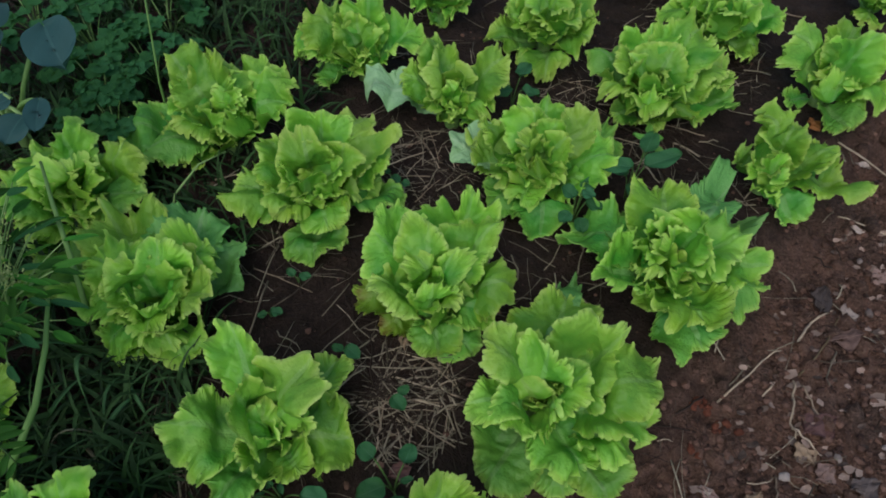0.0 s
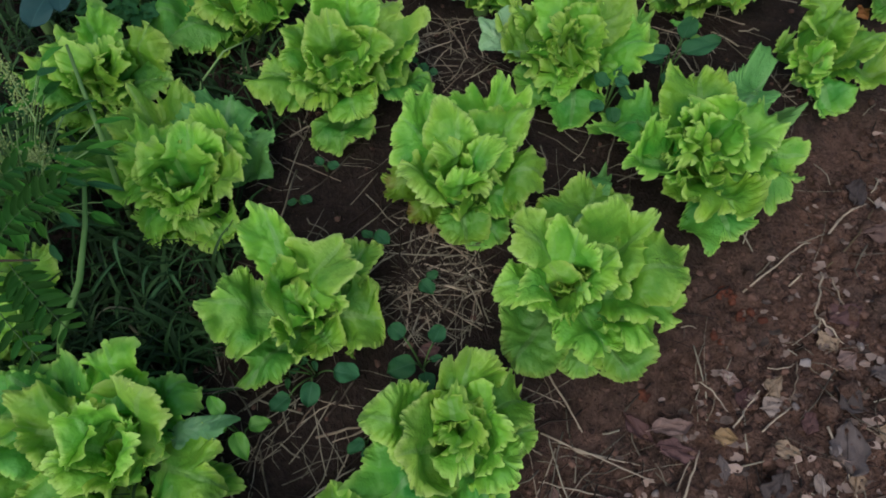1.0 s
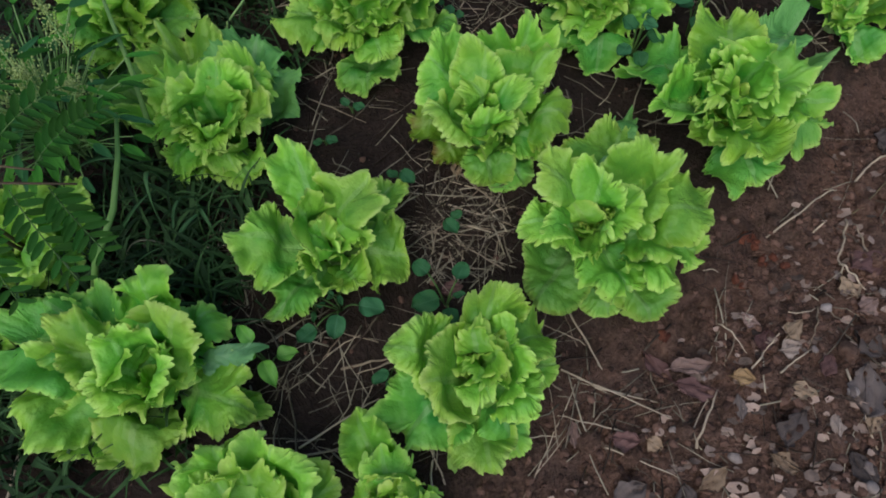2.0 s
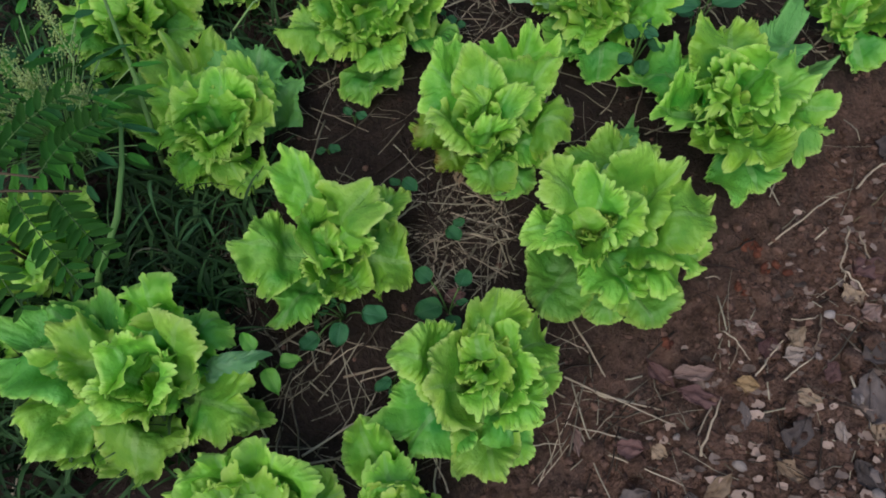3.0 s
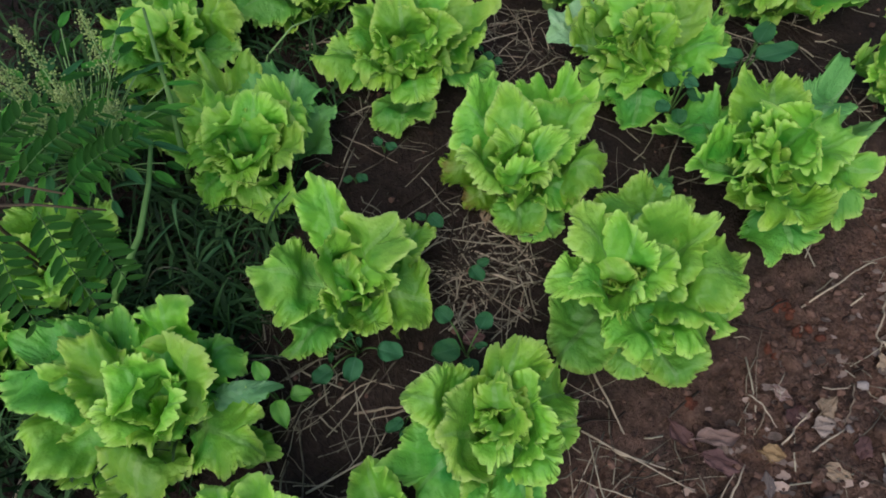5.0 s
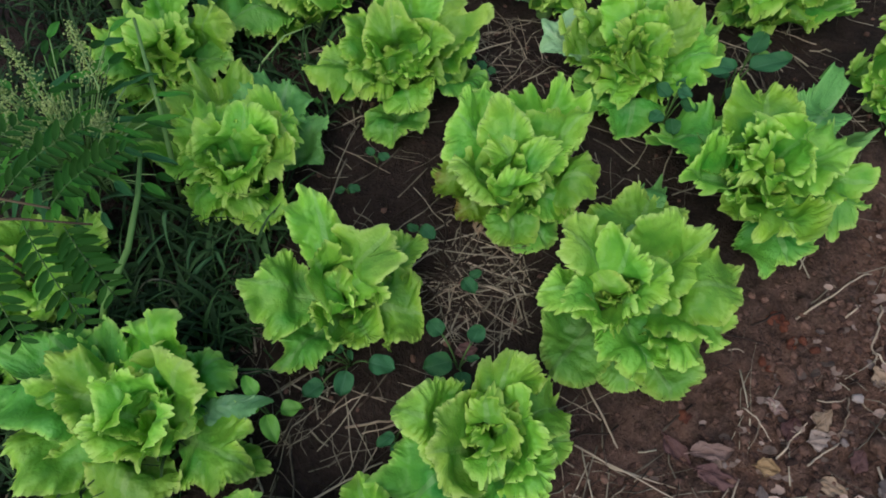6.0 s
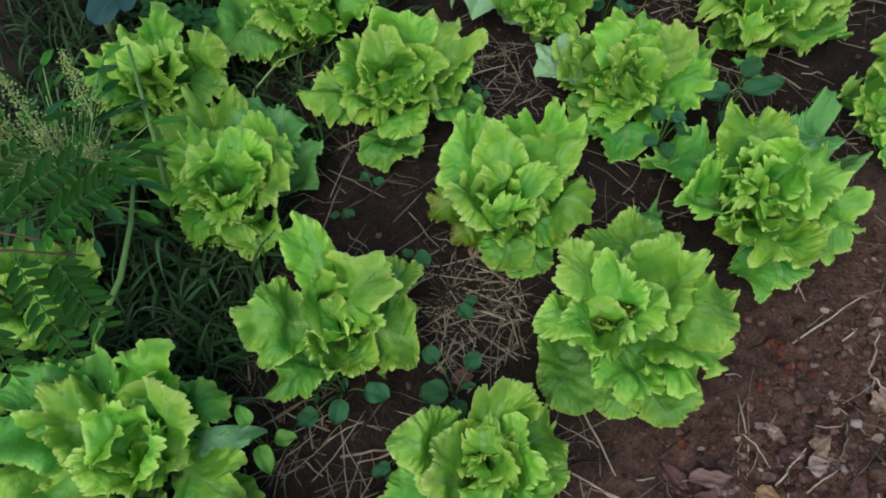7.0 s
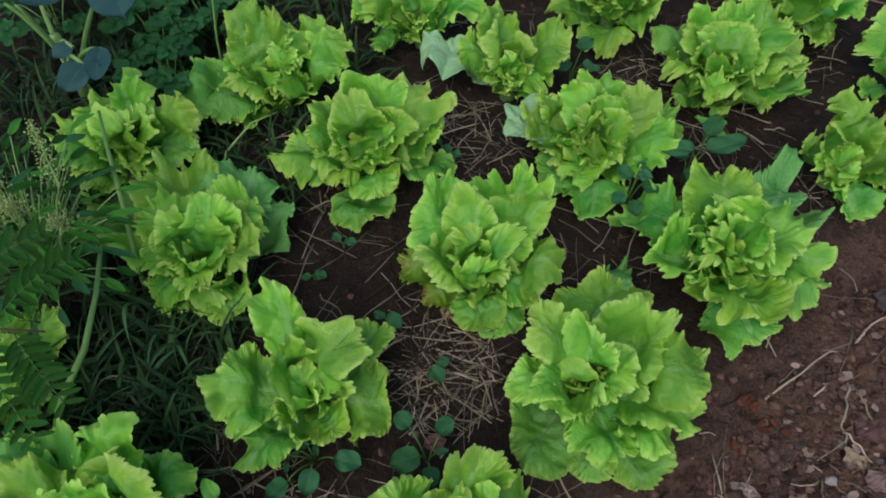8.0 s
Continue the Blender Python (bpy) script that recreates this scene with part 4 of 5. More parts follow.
def clods():
    rng = np.random.default_rng(57)
    meshes = []
    for i in range(12):
        bm = lump(rng, 1.0, 0.28, 2)
        me = bpy.data.meshes.new("soil_clod")
        bm.to_mesh(me)
        bm.free()
        me.polygons.foreach_set("use_smooth", [True] * len(me.polygons))
        meshes.append(me)
    made = {}
    for mat, name in ((SOIL, "soil_clod"), (PEBBLE, "pebble"), (RED_CLOD, "red_clod")):
        made[name] = []
        for me in meshes:
            c = me.copy()
            c.name = name
            c.materials.append(mat)
            made[name].append(c)

    def put(name, x, y, r, label, group):
        ob = new(name, made[name][rng.integers(12)])
        ob.matrix_world = pose(x, y, ground_z(x, y) + (0.3 if name == "pebble" else 0.12) * r, rng.uniform(-15, 15), rng.uniform(-15, 15), rng.uniform(0, 360)) @ Matrix.Scale(r, 4)
        tagged(ob, label, "stone" if name == "pebble" else "clod", group)

    count = 0
    while count < 250:
        x, y = rng.uniform(0.15, 1.2), rng.uniform(-0.05, 1.2)
        if 0.03 < beside(x, y) < 0.55:
            put("soil_clod", x, y, 0.005 + 0.010 * rng.random() ** 2.4, "small crumbly reddish brown soil clod on the path", "soil clods")
            count += 1
    for x, y, r in ((0.62, 0.47, 0.014), (0.705, 0.535, 0.016), (0.76, 0.60, 0.013), (0.66, 0.40, 0.015), (0.83, 0.72, 0.017), (0.90, 0.80, 0.018),
                    (0.88, 0.88, 0.016), (0.95, 0.90, 0.018), (0.93, 0.74, 0.016), (0.80, 0.80, 0.012), (0.86, 0.66, 0.017), (0.98, 0.82, 0.018)):
        put("soil_clod", x, y, r, "rounded reddish brown soil clod on the path", "soil clods")
    for cx, cy, spread, many in ((0.450, 0.427, 0.013, 16), (0.470, 0.395, 0.016, 7), (0.425, 0.365, 0.012, 5), (0.30, 0.285, 0.010, 4)):
        for _ in range(many):
            put("red_clod", cx + rng.normal(0, 0.6 * spread), cy + rng.normal(0, 0.6 * spread), rng.uniform(0.003, 0.0065), "brick-red crumbling clay lump in the path soil", "red clods")
    count = 0
    while count < 34:
        x, y = rng.uniform(0.2, 1.0), rng.uniform(0.0, 0.8)
        if 0.08 < beside(x, y) < 0.5:
            put("pebble", x, y, rng.uniform(0.0035, 0.0085), "small pale pinkish grey pebble on the path", "pebbles")
            count += 1


clods()


def dead_leaf(x, y, length, width, bearing, look_of, curl, label):
    rng = np.random.default_rng(int(10000 * abs(x) + 77 * abs(y) * 100))
    length, width = 0.92 * length, 0.92 * width
    u, w = np.meshgrid(np.linspace(0, 1, 13), np.linspace(-1, 1, 9), indexing="ij")
    half = 0.5 * width * (np.sin(np.pi * u ** 0.85) ** 0.8 + 0.03) * (1 + 0.16 * np.sin(8 * u + 2 * np.sign(w) + rng.uniform(0, 6)) + 0.12 * np.sin(19 * u + 3 * np.sign(w) + rng.uniform(0, 6)))
    px, py = (u - 0.5) * length + 0.04 * length * w * np.sin(4 * u + rng.uniform(0, 6)), w * half + 0.07 * length * np.sin(2.5 * u + rng.uniform(0, 6))
    curl = curl * rng.uniform(-0.6, 0.9)
    pz = 0.12 * width * np.sin(13 * u + rng.uniform(0, 6)) * np.sin(6 * w + rng.uniform(0, 6)) + curl * width * np.abs(w) ** 1.6 * rng.uniform(0.6, 1.2) + 0.03 * length * np.sin(5 * u + rng.uniform(0, 6)) + 0.09 * width * np.sin(7 * w + 6 * u + rng.uniform(0, 6)) - 0.03 * width * np.exp(-(w / 0.15) ** 2)
    pz = pz - pz.min()
    top = np.stack([px, py, pz + 0.0006], -1).reshape(-1, 3)
    low = top - np.array([0, 0, 0.0006])
    n = len(top)
    faces = grid_faces(13, 9) + [q[::-1] for q in grid_faces(13, 9, n)]
    ring = [i * 9 for i in range(13)] + [12 * 9 + j for j in range(1, 9)] + [i * 9 + 8 for i in range(11, -1, -1)] + [j for j in range(7, 0, -1)]
    faces += [(ring[i], ring[i - 1], ring[i - 1] + n, ring[i] + n) for i in range(len(ring))]
    ob = thing("dead_leaf", pose(x, y, ground_z(x, y) + 0.002, rng.uniform(-8, 8), rng.uniform(-8, 8), bearing), label, "dead leaf", "dead leaves on the path")
    part("blade", raw("dead_blade", np.concatenate([top, low]), faces, DEAD[look_of]), ob)
    v, f = tube([(-0.62 * length, 0, 0.001 + float(pz[0].mean())), (-0.45 * length, 0, 0.0014 + float(pz[1].mean())), (0.0, 0, 0.001 + float(pz[6, 4])), (0.4 * length, 0, 0.001 + float(pz[11, 4]))], [0.0008, 0.0008, 0.0006, 0.0003], 5)
    part("stalk", raw("dead_stalk", v, f, DEAD[look_of]), ob)


PINK, TAN, PALE, MAROON, GREY, OCHRE, ORANGE = range(7)
WORDS = ["dry pinkish fallen leaf curled on the soil", "dry tan fallen leaf lying on the soil", "bleached pale fallen leaf on the soil",
         "dull maroon fallen leaf lying on the soil", "dark grey rotting leaf on the soil", "ochre yellow fallen leaf on the soil", "orange withered leaf among the lettuces"]
for x, y, length, width, bearing, look_of, curl in [
        (0.420, 0.307, 0.030, 0.020, -30, PINK, 0.15), (0.474, 0.289, 0.036, 0.026, 40, TAN, 0.2), (0.465, 0.265, 0.034, 0.026, 10, PALE, 0.1),
        (0.433, 0.280, 0.036, 0.028, 70, MAROON, 0.2), (0.285, 0.248, 0.055, 0.022, -50, MAROON, 0.4), (0.325, 0.245, 0.060, 0.026, 8, PINK, 0.4),
        (0.330, 0.216, 0.066, 0.030, -12, MAROON, 0.35), (0.391, 0.226, 0.034, 0.024, -10, OCHRE, 0.2), (0.466, 0.205, 0.036, 0.026, -30, TAN, 0.2),
        (0.584, 0.323, 0.036, 0.030, 30, PINK, 0.3), (0.566, 0.349, 0.036, 0.030, 110, TAN, 0.25), (0.507, 0.240, 0.034, 0.026, 60, MAROON, 0.2),
        (0.158, 0.162, 0.034, 0.018, 95, PINK, 0.2), (0.226, 0.152, 0.040, 0.028, -10, MAROON, 0.25), (0.265, 0.148, 0.026, 0.022, -30, TAN, 0.2),
        (0.330, 0.104, 0.052, 0.024, 35, TAN, 0.5), (0.605, 0.385, 0.060, 0.045, 20, MAROON, 0.3), (0.545, 0.205, 0.075, 0.050, 70, GREY, 0.2),
        (0.718, 0.556, 0.040, 0.026, 80, PALE, 0.3), (0.695, 0.512, 0.056, 0.034, 5, PINK, 0.3), (0.800, 0.617, 0.040, 0.030, 20, PINK, 0.25),
        (0.680, 0.580, 0.050, 0.034, 60, GREY, 0.25), (0.416, 0.310, 0.020, 0.014, 0, PALE, 0.1), (0.803, 0.935, 0.034, 0.026, 100, ORANGE, 0.3),
        (0.295, 0.075, 0.050, 0.034, 100, GREY, 0.3), (0.225, 0.085, 0.052, 0.034, 30, GREY, 0.2), (0.44, 0.16, 0.055, 0.035, 60, GREY, 0.2),
        (0.42, 0.12, 0.042, 0.026, 150, TAN, 0.3), (0.50, 0.16, 0.036, 0.020, 80, PALE, 0.3), (0.38, 0.19, 0.036, 0.018, 85, GREY, 0.3),
        (0.57, 0.27, 0.050, 0.036, 140, GREY, 0.2), (0.545, 0.165, 0.040, 0.020, 60, TAN, 0.3), (0.63, 0.30, 0.045, 0.030, 10, GREY, 0.2),
        (0.61, 0.22, 0.040, 0.025, 60, TAN, 0.3), (0.52, 0.11, 0.050, 0.030, 110, GREY, 0.2), (0.012, 0.362, 0.034, 0.026, 20, MAROON, 0.2),
        (0.150, 0.345, 0.026, 0.020, 70, MAROON, 0.3), (0.028, 0.559, 0.040, 0.016, 80, TAN, 0.3), (0.870, 0.845, 0.026, 0.014, -40, PALE, 0.3), (0.80, 0.71, 0.024, 0.014, -30, PALE, 0.3)]:
    dead_leaf(x, y, length, width, bearing, look_of, curl, WORDS[look_of])


def leaf_flakes():
    """Crumbled leaf litter that nobody could count."""
    rng = np.random.default_rng(83)
    pieces = []
    while len(pieces) < 1800:
        x, y = rng.uniform(0.05, 1.2), rng.uniform(-0.1, 1.1)
        d = beside(x, y)
        if d < 0.04 or rng.random() > 0.12 + 3.2 * max(0.0, d - 0.04):
            continue
        size, n, turn = rng.uniform(0.003, 0.011), int(rng.integers(5, 8)), rng.uniform(0, 6.283)
        tilt = rng.normal(0, 0.3, 2)
        top = []
        for i in range(n):
            a, r = turn + 6.283 * i / n, size * rng.uniform(0.55, 1.1)
            px, py = r * math.cos(a) * 1.25, r * math.sin(a) * 0.8
            top.append((x + px, y + py, ground_z(x, y) + 0.0025 + tilt[0] * px + tilt[1] * py + abs(rng.normal(0, 0.0009))))
        low = [(p[0], p[1], p[2] - 0.0009) for p in top]
        mid = (x, y, ground_z(x, y) + 0.0025 + rng.normal(0, 0.0008))
        faces = [(i, (i + 1) % n, 2 * n) for i in range(n)] + [((i + 1) % n, i, i + n, (i + 1) % n + n) for i in range(n)]
        pieces.append((top + low + [mid], faces))
    v, f = merged(pieces)
    tagged(new("leaf_litter", raw("leaf_litter", v, f, FLAKE, smooth=False)), "crumbled brown and grey leaf litter on the path", "leaf litter", kind="stuff")


leaf_flakes()


# ---- weeds ----
def blade_leaf(name, length, width, material, droop=0.2, fold=0.15, point=1.0, waves=0.04, lobes=0, seed=0, nu=13, nw=9):
    """A plain leaf along +x, with its stalk end at the origin."""
    rng = np.random.default_rng(seed + 5)
    u, w = np.meshgrid(np.linspace(0, 1, nu), np.linspace(-1, 1, nw), indexing="ij")
    half = 0.5 * width * np.maximum(np.sin(np.pi * np.clip(u, 0.0, 1.0) ** (0.75 * point)) ** 0.62, 0.03)
    if point == 0:
        half = 0.5 * width * np.maximum(np.sqrt(np.clip(1 - (2 * u ** 0.85 - 1) ** 2, 0, 1)), 0.04)
    if lobes:
        half = half * (0.62 + 0.38 * np.abs(np.sin(lobes * np.pi * u + 0.4)))
    px, py = u * length, w * half
    pz = fold * width * np.abs(w) - droop * length * u ** 2 + waves * width * np.sin(8 * u + 3 * w + rng.uniform(0, 6)) * np.abs(w)
    verts = np.stack([px, py, pz], -1).reshape(-1, 3)
    uv = np.stack([w * 0.5 + 0.5, 0.3 + 0.6 * np.maximum(np.abs(w), u * 0.8)], -1).reshape(-1, 2)
    return raw(name, verts, grid_faces(nu, nw), material, uv)


def weed(x, y, leaves, label, material, stalk=0.0013, group="weeds in the bed", droop=0.12, fold=0.12, point=0.0):
    """A small weed. leaves: rows of (dx, dy, z, length, width) of each leaf's middle from the root."""
    rng = np.random.default_rng(int(1000 * abs(x) + 999 * abs(y)))
    plant = thing("weed", pose(x, y, ground_z(x, y)), label, "weed", group)
    for i, (dx, dy, z, length, width) in enumerate(leaves):
        d = max(math.hypot(dx, dy), 1e-4)
        bearing = math.degrees(math.atan2(dy, dx))
        k = max(0.15, (d - 0.5 * length) / d)
        end = Vector((dx * k, dy * k, z))
        v, f = tube(bow((0, 0, -0.004), end, 0.2 * d + 0.004), stalk, 5)
        part("stem", raw("weed_stem", v, f, FROND_STEM), plant)
        length, width = 0.85 * length, 0.85 * width
        mesh = blade_leaf("weed_leaf", length, width, material, droop, fold * rng.uniform(0.8, 2.0), point, 0.11, 0, i)
        part("leaf", mesh, plant, Matrix.Translation(end) @ pose(0, 0, 0, rng.uniform(-14, 14), rng.uniform(-18, 6), bearing + rng.uniform(-12, 12)))
    return plant


ROUND_WEED = "low weed with round blue-green leaves in the mulch"
weed(-0.144, 0.340, [(0.050, -0.010, 0.035, 0.040, 0.034), (0.002, -0.038, 0.035, 0.038, 0.030), (-0.040, -0.048, 0.03, 0.034, 0.030),
                     (-0.066, -0.002, 0.03, 0.030, 0.030), (-0.035, 0.010, 0.035, 0.020, 0.012), (-0.01, 0.014, 0.04, 0.018, 0.009)], ROUND_WEED, WEED)
weed(0.002, 0.336, [(-0.031, 0.046, 0.04, 0.032, 0.028), (0.025, 0.036, 0.04, 0.032, 0.028), (-0.032, -0.006, 0.04, 0.044, 0.036),
                    (0.007, -0.028, 0.03, 0.032, 0.026), (0.02, 0.006, 0.03, 0.02, 0.012)], ROUND_WEED, WEED)
weed(-0.235, 0.262, [(-0.016, 0.030, 0.07, 0.036, 0.024), (0.036, 0.004, 0.05, 0.032, 0.026), (0.016, -0.028, 0.06, 0.044, 0.026), (-0.008, -0.004, 0.075, 0.018, 0.012)],
     "small bright green weed seedling with pointed leaves", WEED_BRIGHT, point=0.9)
weed(0.315, 0.750, [(-0.018, 0.015, 0.07, 0.034, 0.030), (0.022, 0.030, 0.07, 0.034, 0.030), (0.022, -0.017, 0.07, 0.034, 0.030), (0.0, -0.038, 0.05, 0.032, 0.028),
                    (-0.028, -0.02, 0.05, 0.03, 0.028), (0.004, 0.0, 0.085, 0.028, 0.026)], "leafy dark green weed crowding between two lettuces", WEED)
weed(0.415, 0.795, [(-0.036, 0.008, 0.085, 0.080, 0.040), (0.030, 0.036, 0.10, 0.050, 0.036), (0.050, 0.002, 0.085, 0.074, 0.040), (0.0, -0.030, 0.05, 0.05, 0.034),
                    (-0.02, 0.03, 0.05, 0.05, 0.03)], "broad-leaved dark green weed between lettuces", WEED)
weed(0.468, 0.885, [(0.014, 0.004, 0.05, 0.034, 0.018), (-0.016, 0.006, 0.05, 0.032, 0.018), (0.004, 0.024, 0.055, 0.028, 0.016), (0.02, -0.02, 0.04, 0.03, 0.016)],
     "small green weed seedling in the straw", WEED_BRIGHT, point=0.9)
weed(0.250, 1.030, [(0.028, 0.03, 0.06, 0.044, 0.036), (-0.024, -0.01, 0.05, 0.04, 0.034), (0.03, -0.02, 0.05, 0.04, 0.034)], "dark green broad weed under the lettuces", WEED)
weed(0.020, 0.850, [(0.006, -0.008, 0.03, 0.024, 0.022), (0.022, -0.02, 0.03, 0.018, 0.016), (-0.01, 0.012, 0.03, 0.016, 0.012)], ROUND_WEED, WEED)
weed(0.035, 1.035, [(0.006, 0.0, 0.03, 0.026, 0.022), (-0.014, 0.008, 0.03, 0.018, 0.014)], ROUND_WEED, WEED)
weed(-0.135, 0.665, [(0.012, 0.004, 0.02, 0.022, 0.018), (-0.012, 0.01, 0.02, 0.020, 0.016)], ROUND_WEED, WEED)
weed(-0.175, 0.610, [(0.008, 0.0, 0.015, 0.022, 0.020), (-0.012, -0.006, 0.015, 0.018, 0.014)], ROUND_WEED, WEED)
weed(-0.055, 0.525, [(0.006, -0.006, 0.05, 0.032, 0.024), (-0.016, 0.010, 0.03, 0.022, 0.016)], ROUND_WEED, WEED)
weed(0.005, 0.455, [(0.006, -0.006, 0.03, 0.030, 0.026), (0.018, 0.010, 0.03, 0.022, 0.016)], ROUND_WEED, WEED)
weed(-0.075, 0.245, [(-0.006, -0.006, 0.03, 0.030, 0.020), (0.018, 0.010, 0.03, 0.022, 0.016), (0.0, -0.02, 0.02, 0.02, 0.014)], ROUND_WEED, WEED)
weed(0.235, 0.338, [(0.012, -0.012, 0.012, 0.034, 0.028), (-0.02, 0.0, 0.012, 0.03, 0.022)], "dark green weed under a lettuce's outer leaves", WEED)

for x, y in ((-0.146, 0.360), (-0.180, 0.339)):
    weed(x, y, [(0.012, 0.004, 0.02, 0.016, 0.009), (-0.010, 0.010, 0.022, 0.016, 0.009), (0.002, -0.014, 0.018, 0.018, 0.010), (-0.014, -0.006, 0.016, 0.014, 0.008), (0.004, 0.016, 0.024, 0.014, 0.008)],
         "tiny grey-green weed seedling under the lettuces", WEED, 0.0009, point=0.9)


def cabbage():
    x, y = -0.620, 0.968
    plant = thing("cabbage", pose(x, y, ground_z(x, y)), "young blue-green cabbage with waxy leaves and water drops", "cabbage")
    v, f = tube([(0, 0, -0.02), (0.005, 0, 0.06), (0.01, 0, 0.15)], [0.012, 0.011, 0.009], 9)
    part("stem", raw("cabbage_stem", v, f, STEM), plant)
    rows = [((0.144, -0.006, 0.235), 0.090, 0.080, -65, 0.30), ((0.155, -0.143, 0.225), 0.058, 0.034, -80, 0.20), ((0.044, -0.015, 0.250), 0.085, 0.08, 60, 0.25),
            ((0.086, -0.113, 0.170), 0.052, 0.046, -105, 0.3), ((-0.09, 0.03, 0.2), 0.09, 0.085, 160, 0.3), ((0.042, -0.046, 0.160), 0.034, 0.032, -150, 0.3), ((-0.02, 0.12, 0.2), 0.11, 0.1, 95, 0.3)]
    for i, (mid, length, width, bearing, droop) in enumerate(rows):
        a = radians(bearing)
        start = Vector(mid) - 0.5 * length * Vector((math.cos(a), math.sin(a), 0))
        v, f = tube(bow((0.006, 0, 0.05 + 0.012 * i), start, 0.02), [0.005, 0.0045, 0.004, 0.0036, 0.0032, 0.003], 7)
        part("stalk", raw("cabbage_stalk", v, f, STEM), plant)
        leaf = part("leaf", blade_leaf("cabbage_leaf", length, width, CABBAGE, droop, 0.10, 0, 0.05, 0, 40 + i, 19, 15), plant, Matrix.Translation(start) @ pose(0, 0, 0, 12 * (-1) ** i, -6, bearing))
        if i < 2:
            rng = np.random.default_rng(70 + i)
            for _ in range(7 if i else 4):
                bm = bmesh.new()
                bmesh.ops.create_icosphere(bm, subdivisions=2, radius=rng.uniform(0.0012, 0.0024))
                me = bpy.data.meshes.new("water_drop")
                bm.to_mesh(me)
                bm.free()
                me.materials.append(DROP)
                u, w = rng.uniform(0.4, 0.7), rng.uniform(-0.3, 0.3)
                part("water_drop", me, leaf, pose(u * length, w * width * 0.5, 0.10 * width * abs(w) - droop * length * u * u + 0.001), "clear water drop")


cabbage()


def parsley(x, y, spread, tall, count, seed):
    rng = np.random.default_rng(seed)
    plant = thing("parsley", pose(x, y, ground_z(x, y)), "dark green parsley-like herb with lobed leaflets", "herb", "herbs beside the bed")
    for i in range(count):
        a = 2.4 * i + rng.uniform(-0.4, 0.4)
        d = spread * math.sqrt((i + 0.6) / count)
        end = Vector((d * math.cos(a), d * math.sin(a), tall * rng.uniform(0.7, 1.05) * (1.05 - 0.4 * d / spread)))
        v, f = tube(bow((0, 0, -0.004), end, 0.02), [0.0016, 0.0015, 0.0014, 0.0012, 0.001, 0.0008], 5)
        stem = part("stem", raw("herb_stem", v, f, STEM), plant)
        for k in range(5):
            b = math.degrees(a) + (-100, -50, 0, 50, 100)[k]
            size = rng.uniform(0.026, 0.036)
            mesh = blade_leaf("leaflet", size, size * 0.95, PARSLEY, 0.15, 0.1, 1.2, 0.08, 2.5, seed + 7 * i + k, 13, 5)
            part("leaflet", mesh, stem, Matrix.Translation(end) @ pose(0, 0, 0, rng.uniform(-20, 20), rng.uniform(-15, 15), b))


for x, y, spread, tall, count, seed in [(-0.47, 0.99, 0.07, 0.11, 8, 1), (-0.52, 1.10, 0.08, 0.12, 9, 2), (-0.43, 1.14, 0.08, 0.11, 9, 3), (-0.56, 1.23, 0.09, 0.12, 9, 4),
                                        (-0.42, 1.27, 0.08, 0.11, 8, 5), (-0.68, 1.28, 0.09, 0.12, 8, 6), (-0.36, 1.40, 0.08, 0.1, 8, 7), (-0.72, 1.14, 0.08, 0.11, 8, 8)]:
    parsley(x, y, spread, tall, count, seed)


def feather_weed(x, y, branches, label):
    """A tall weed with pinnate leaves. branches: rows of points (from stem out), with the leaves that they carry."""
    plant = thing("feathery_weed", pose(x, y, ground_z(x, y)), label, "weed", "tall weeds")
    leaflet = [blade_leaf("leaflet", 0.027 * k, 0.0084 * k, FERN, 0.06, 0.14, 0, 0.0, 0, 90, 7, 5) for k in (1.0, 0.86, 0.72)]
    base = Vector((x, y, ground_z(x, y)))
    rng = np.random.default_rng(5)
    for n_, (points, fronds) in enumerate(branches):
        pts = [Vector(p) - base for p in points]
        v, f = tube(pts, [0.0028 - 0.0016 * i / (len(pts) - 1) for i in range(len(pts))], 6)
        branch = part("branch", raw("branch", v, f, BROWN_STEM), plant)
        for a, b in fronds:
            a, b = Vector(a) - base, Vector(b) - base
            line = bow(a, b, 0.012, 11)
            v, f = tube(line, 0.0007, 4)
            rachis = part("frond", raw("frond_stalk", v, f, FROND_STEM), plant)
            way = (b - a).normalized()
            bearing = math.degrees(math.atan2(way.y, way.x))
            dip = -math.degrees(math.asin(way.z))
            for i in range(1, 11):
                k = 0 if 1 < i < 8 else 1 if i < 10 else 2
                for side in (-1, 1):
                    m = Matrix.Translation(line[i]) @ pose(0, 0, 0, 0, dip, bearing) @ pose(0, 0, 0, side * rng.uniform(10, 40), rng.uniform(-8, 14), side * rng.uniform(52, 68))
                    part("leaflet", leaflet[k], rachis, m)


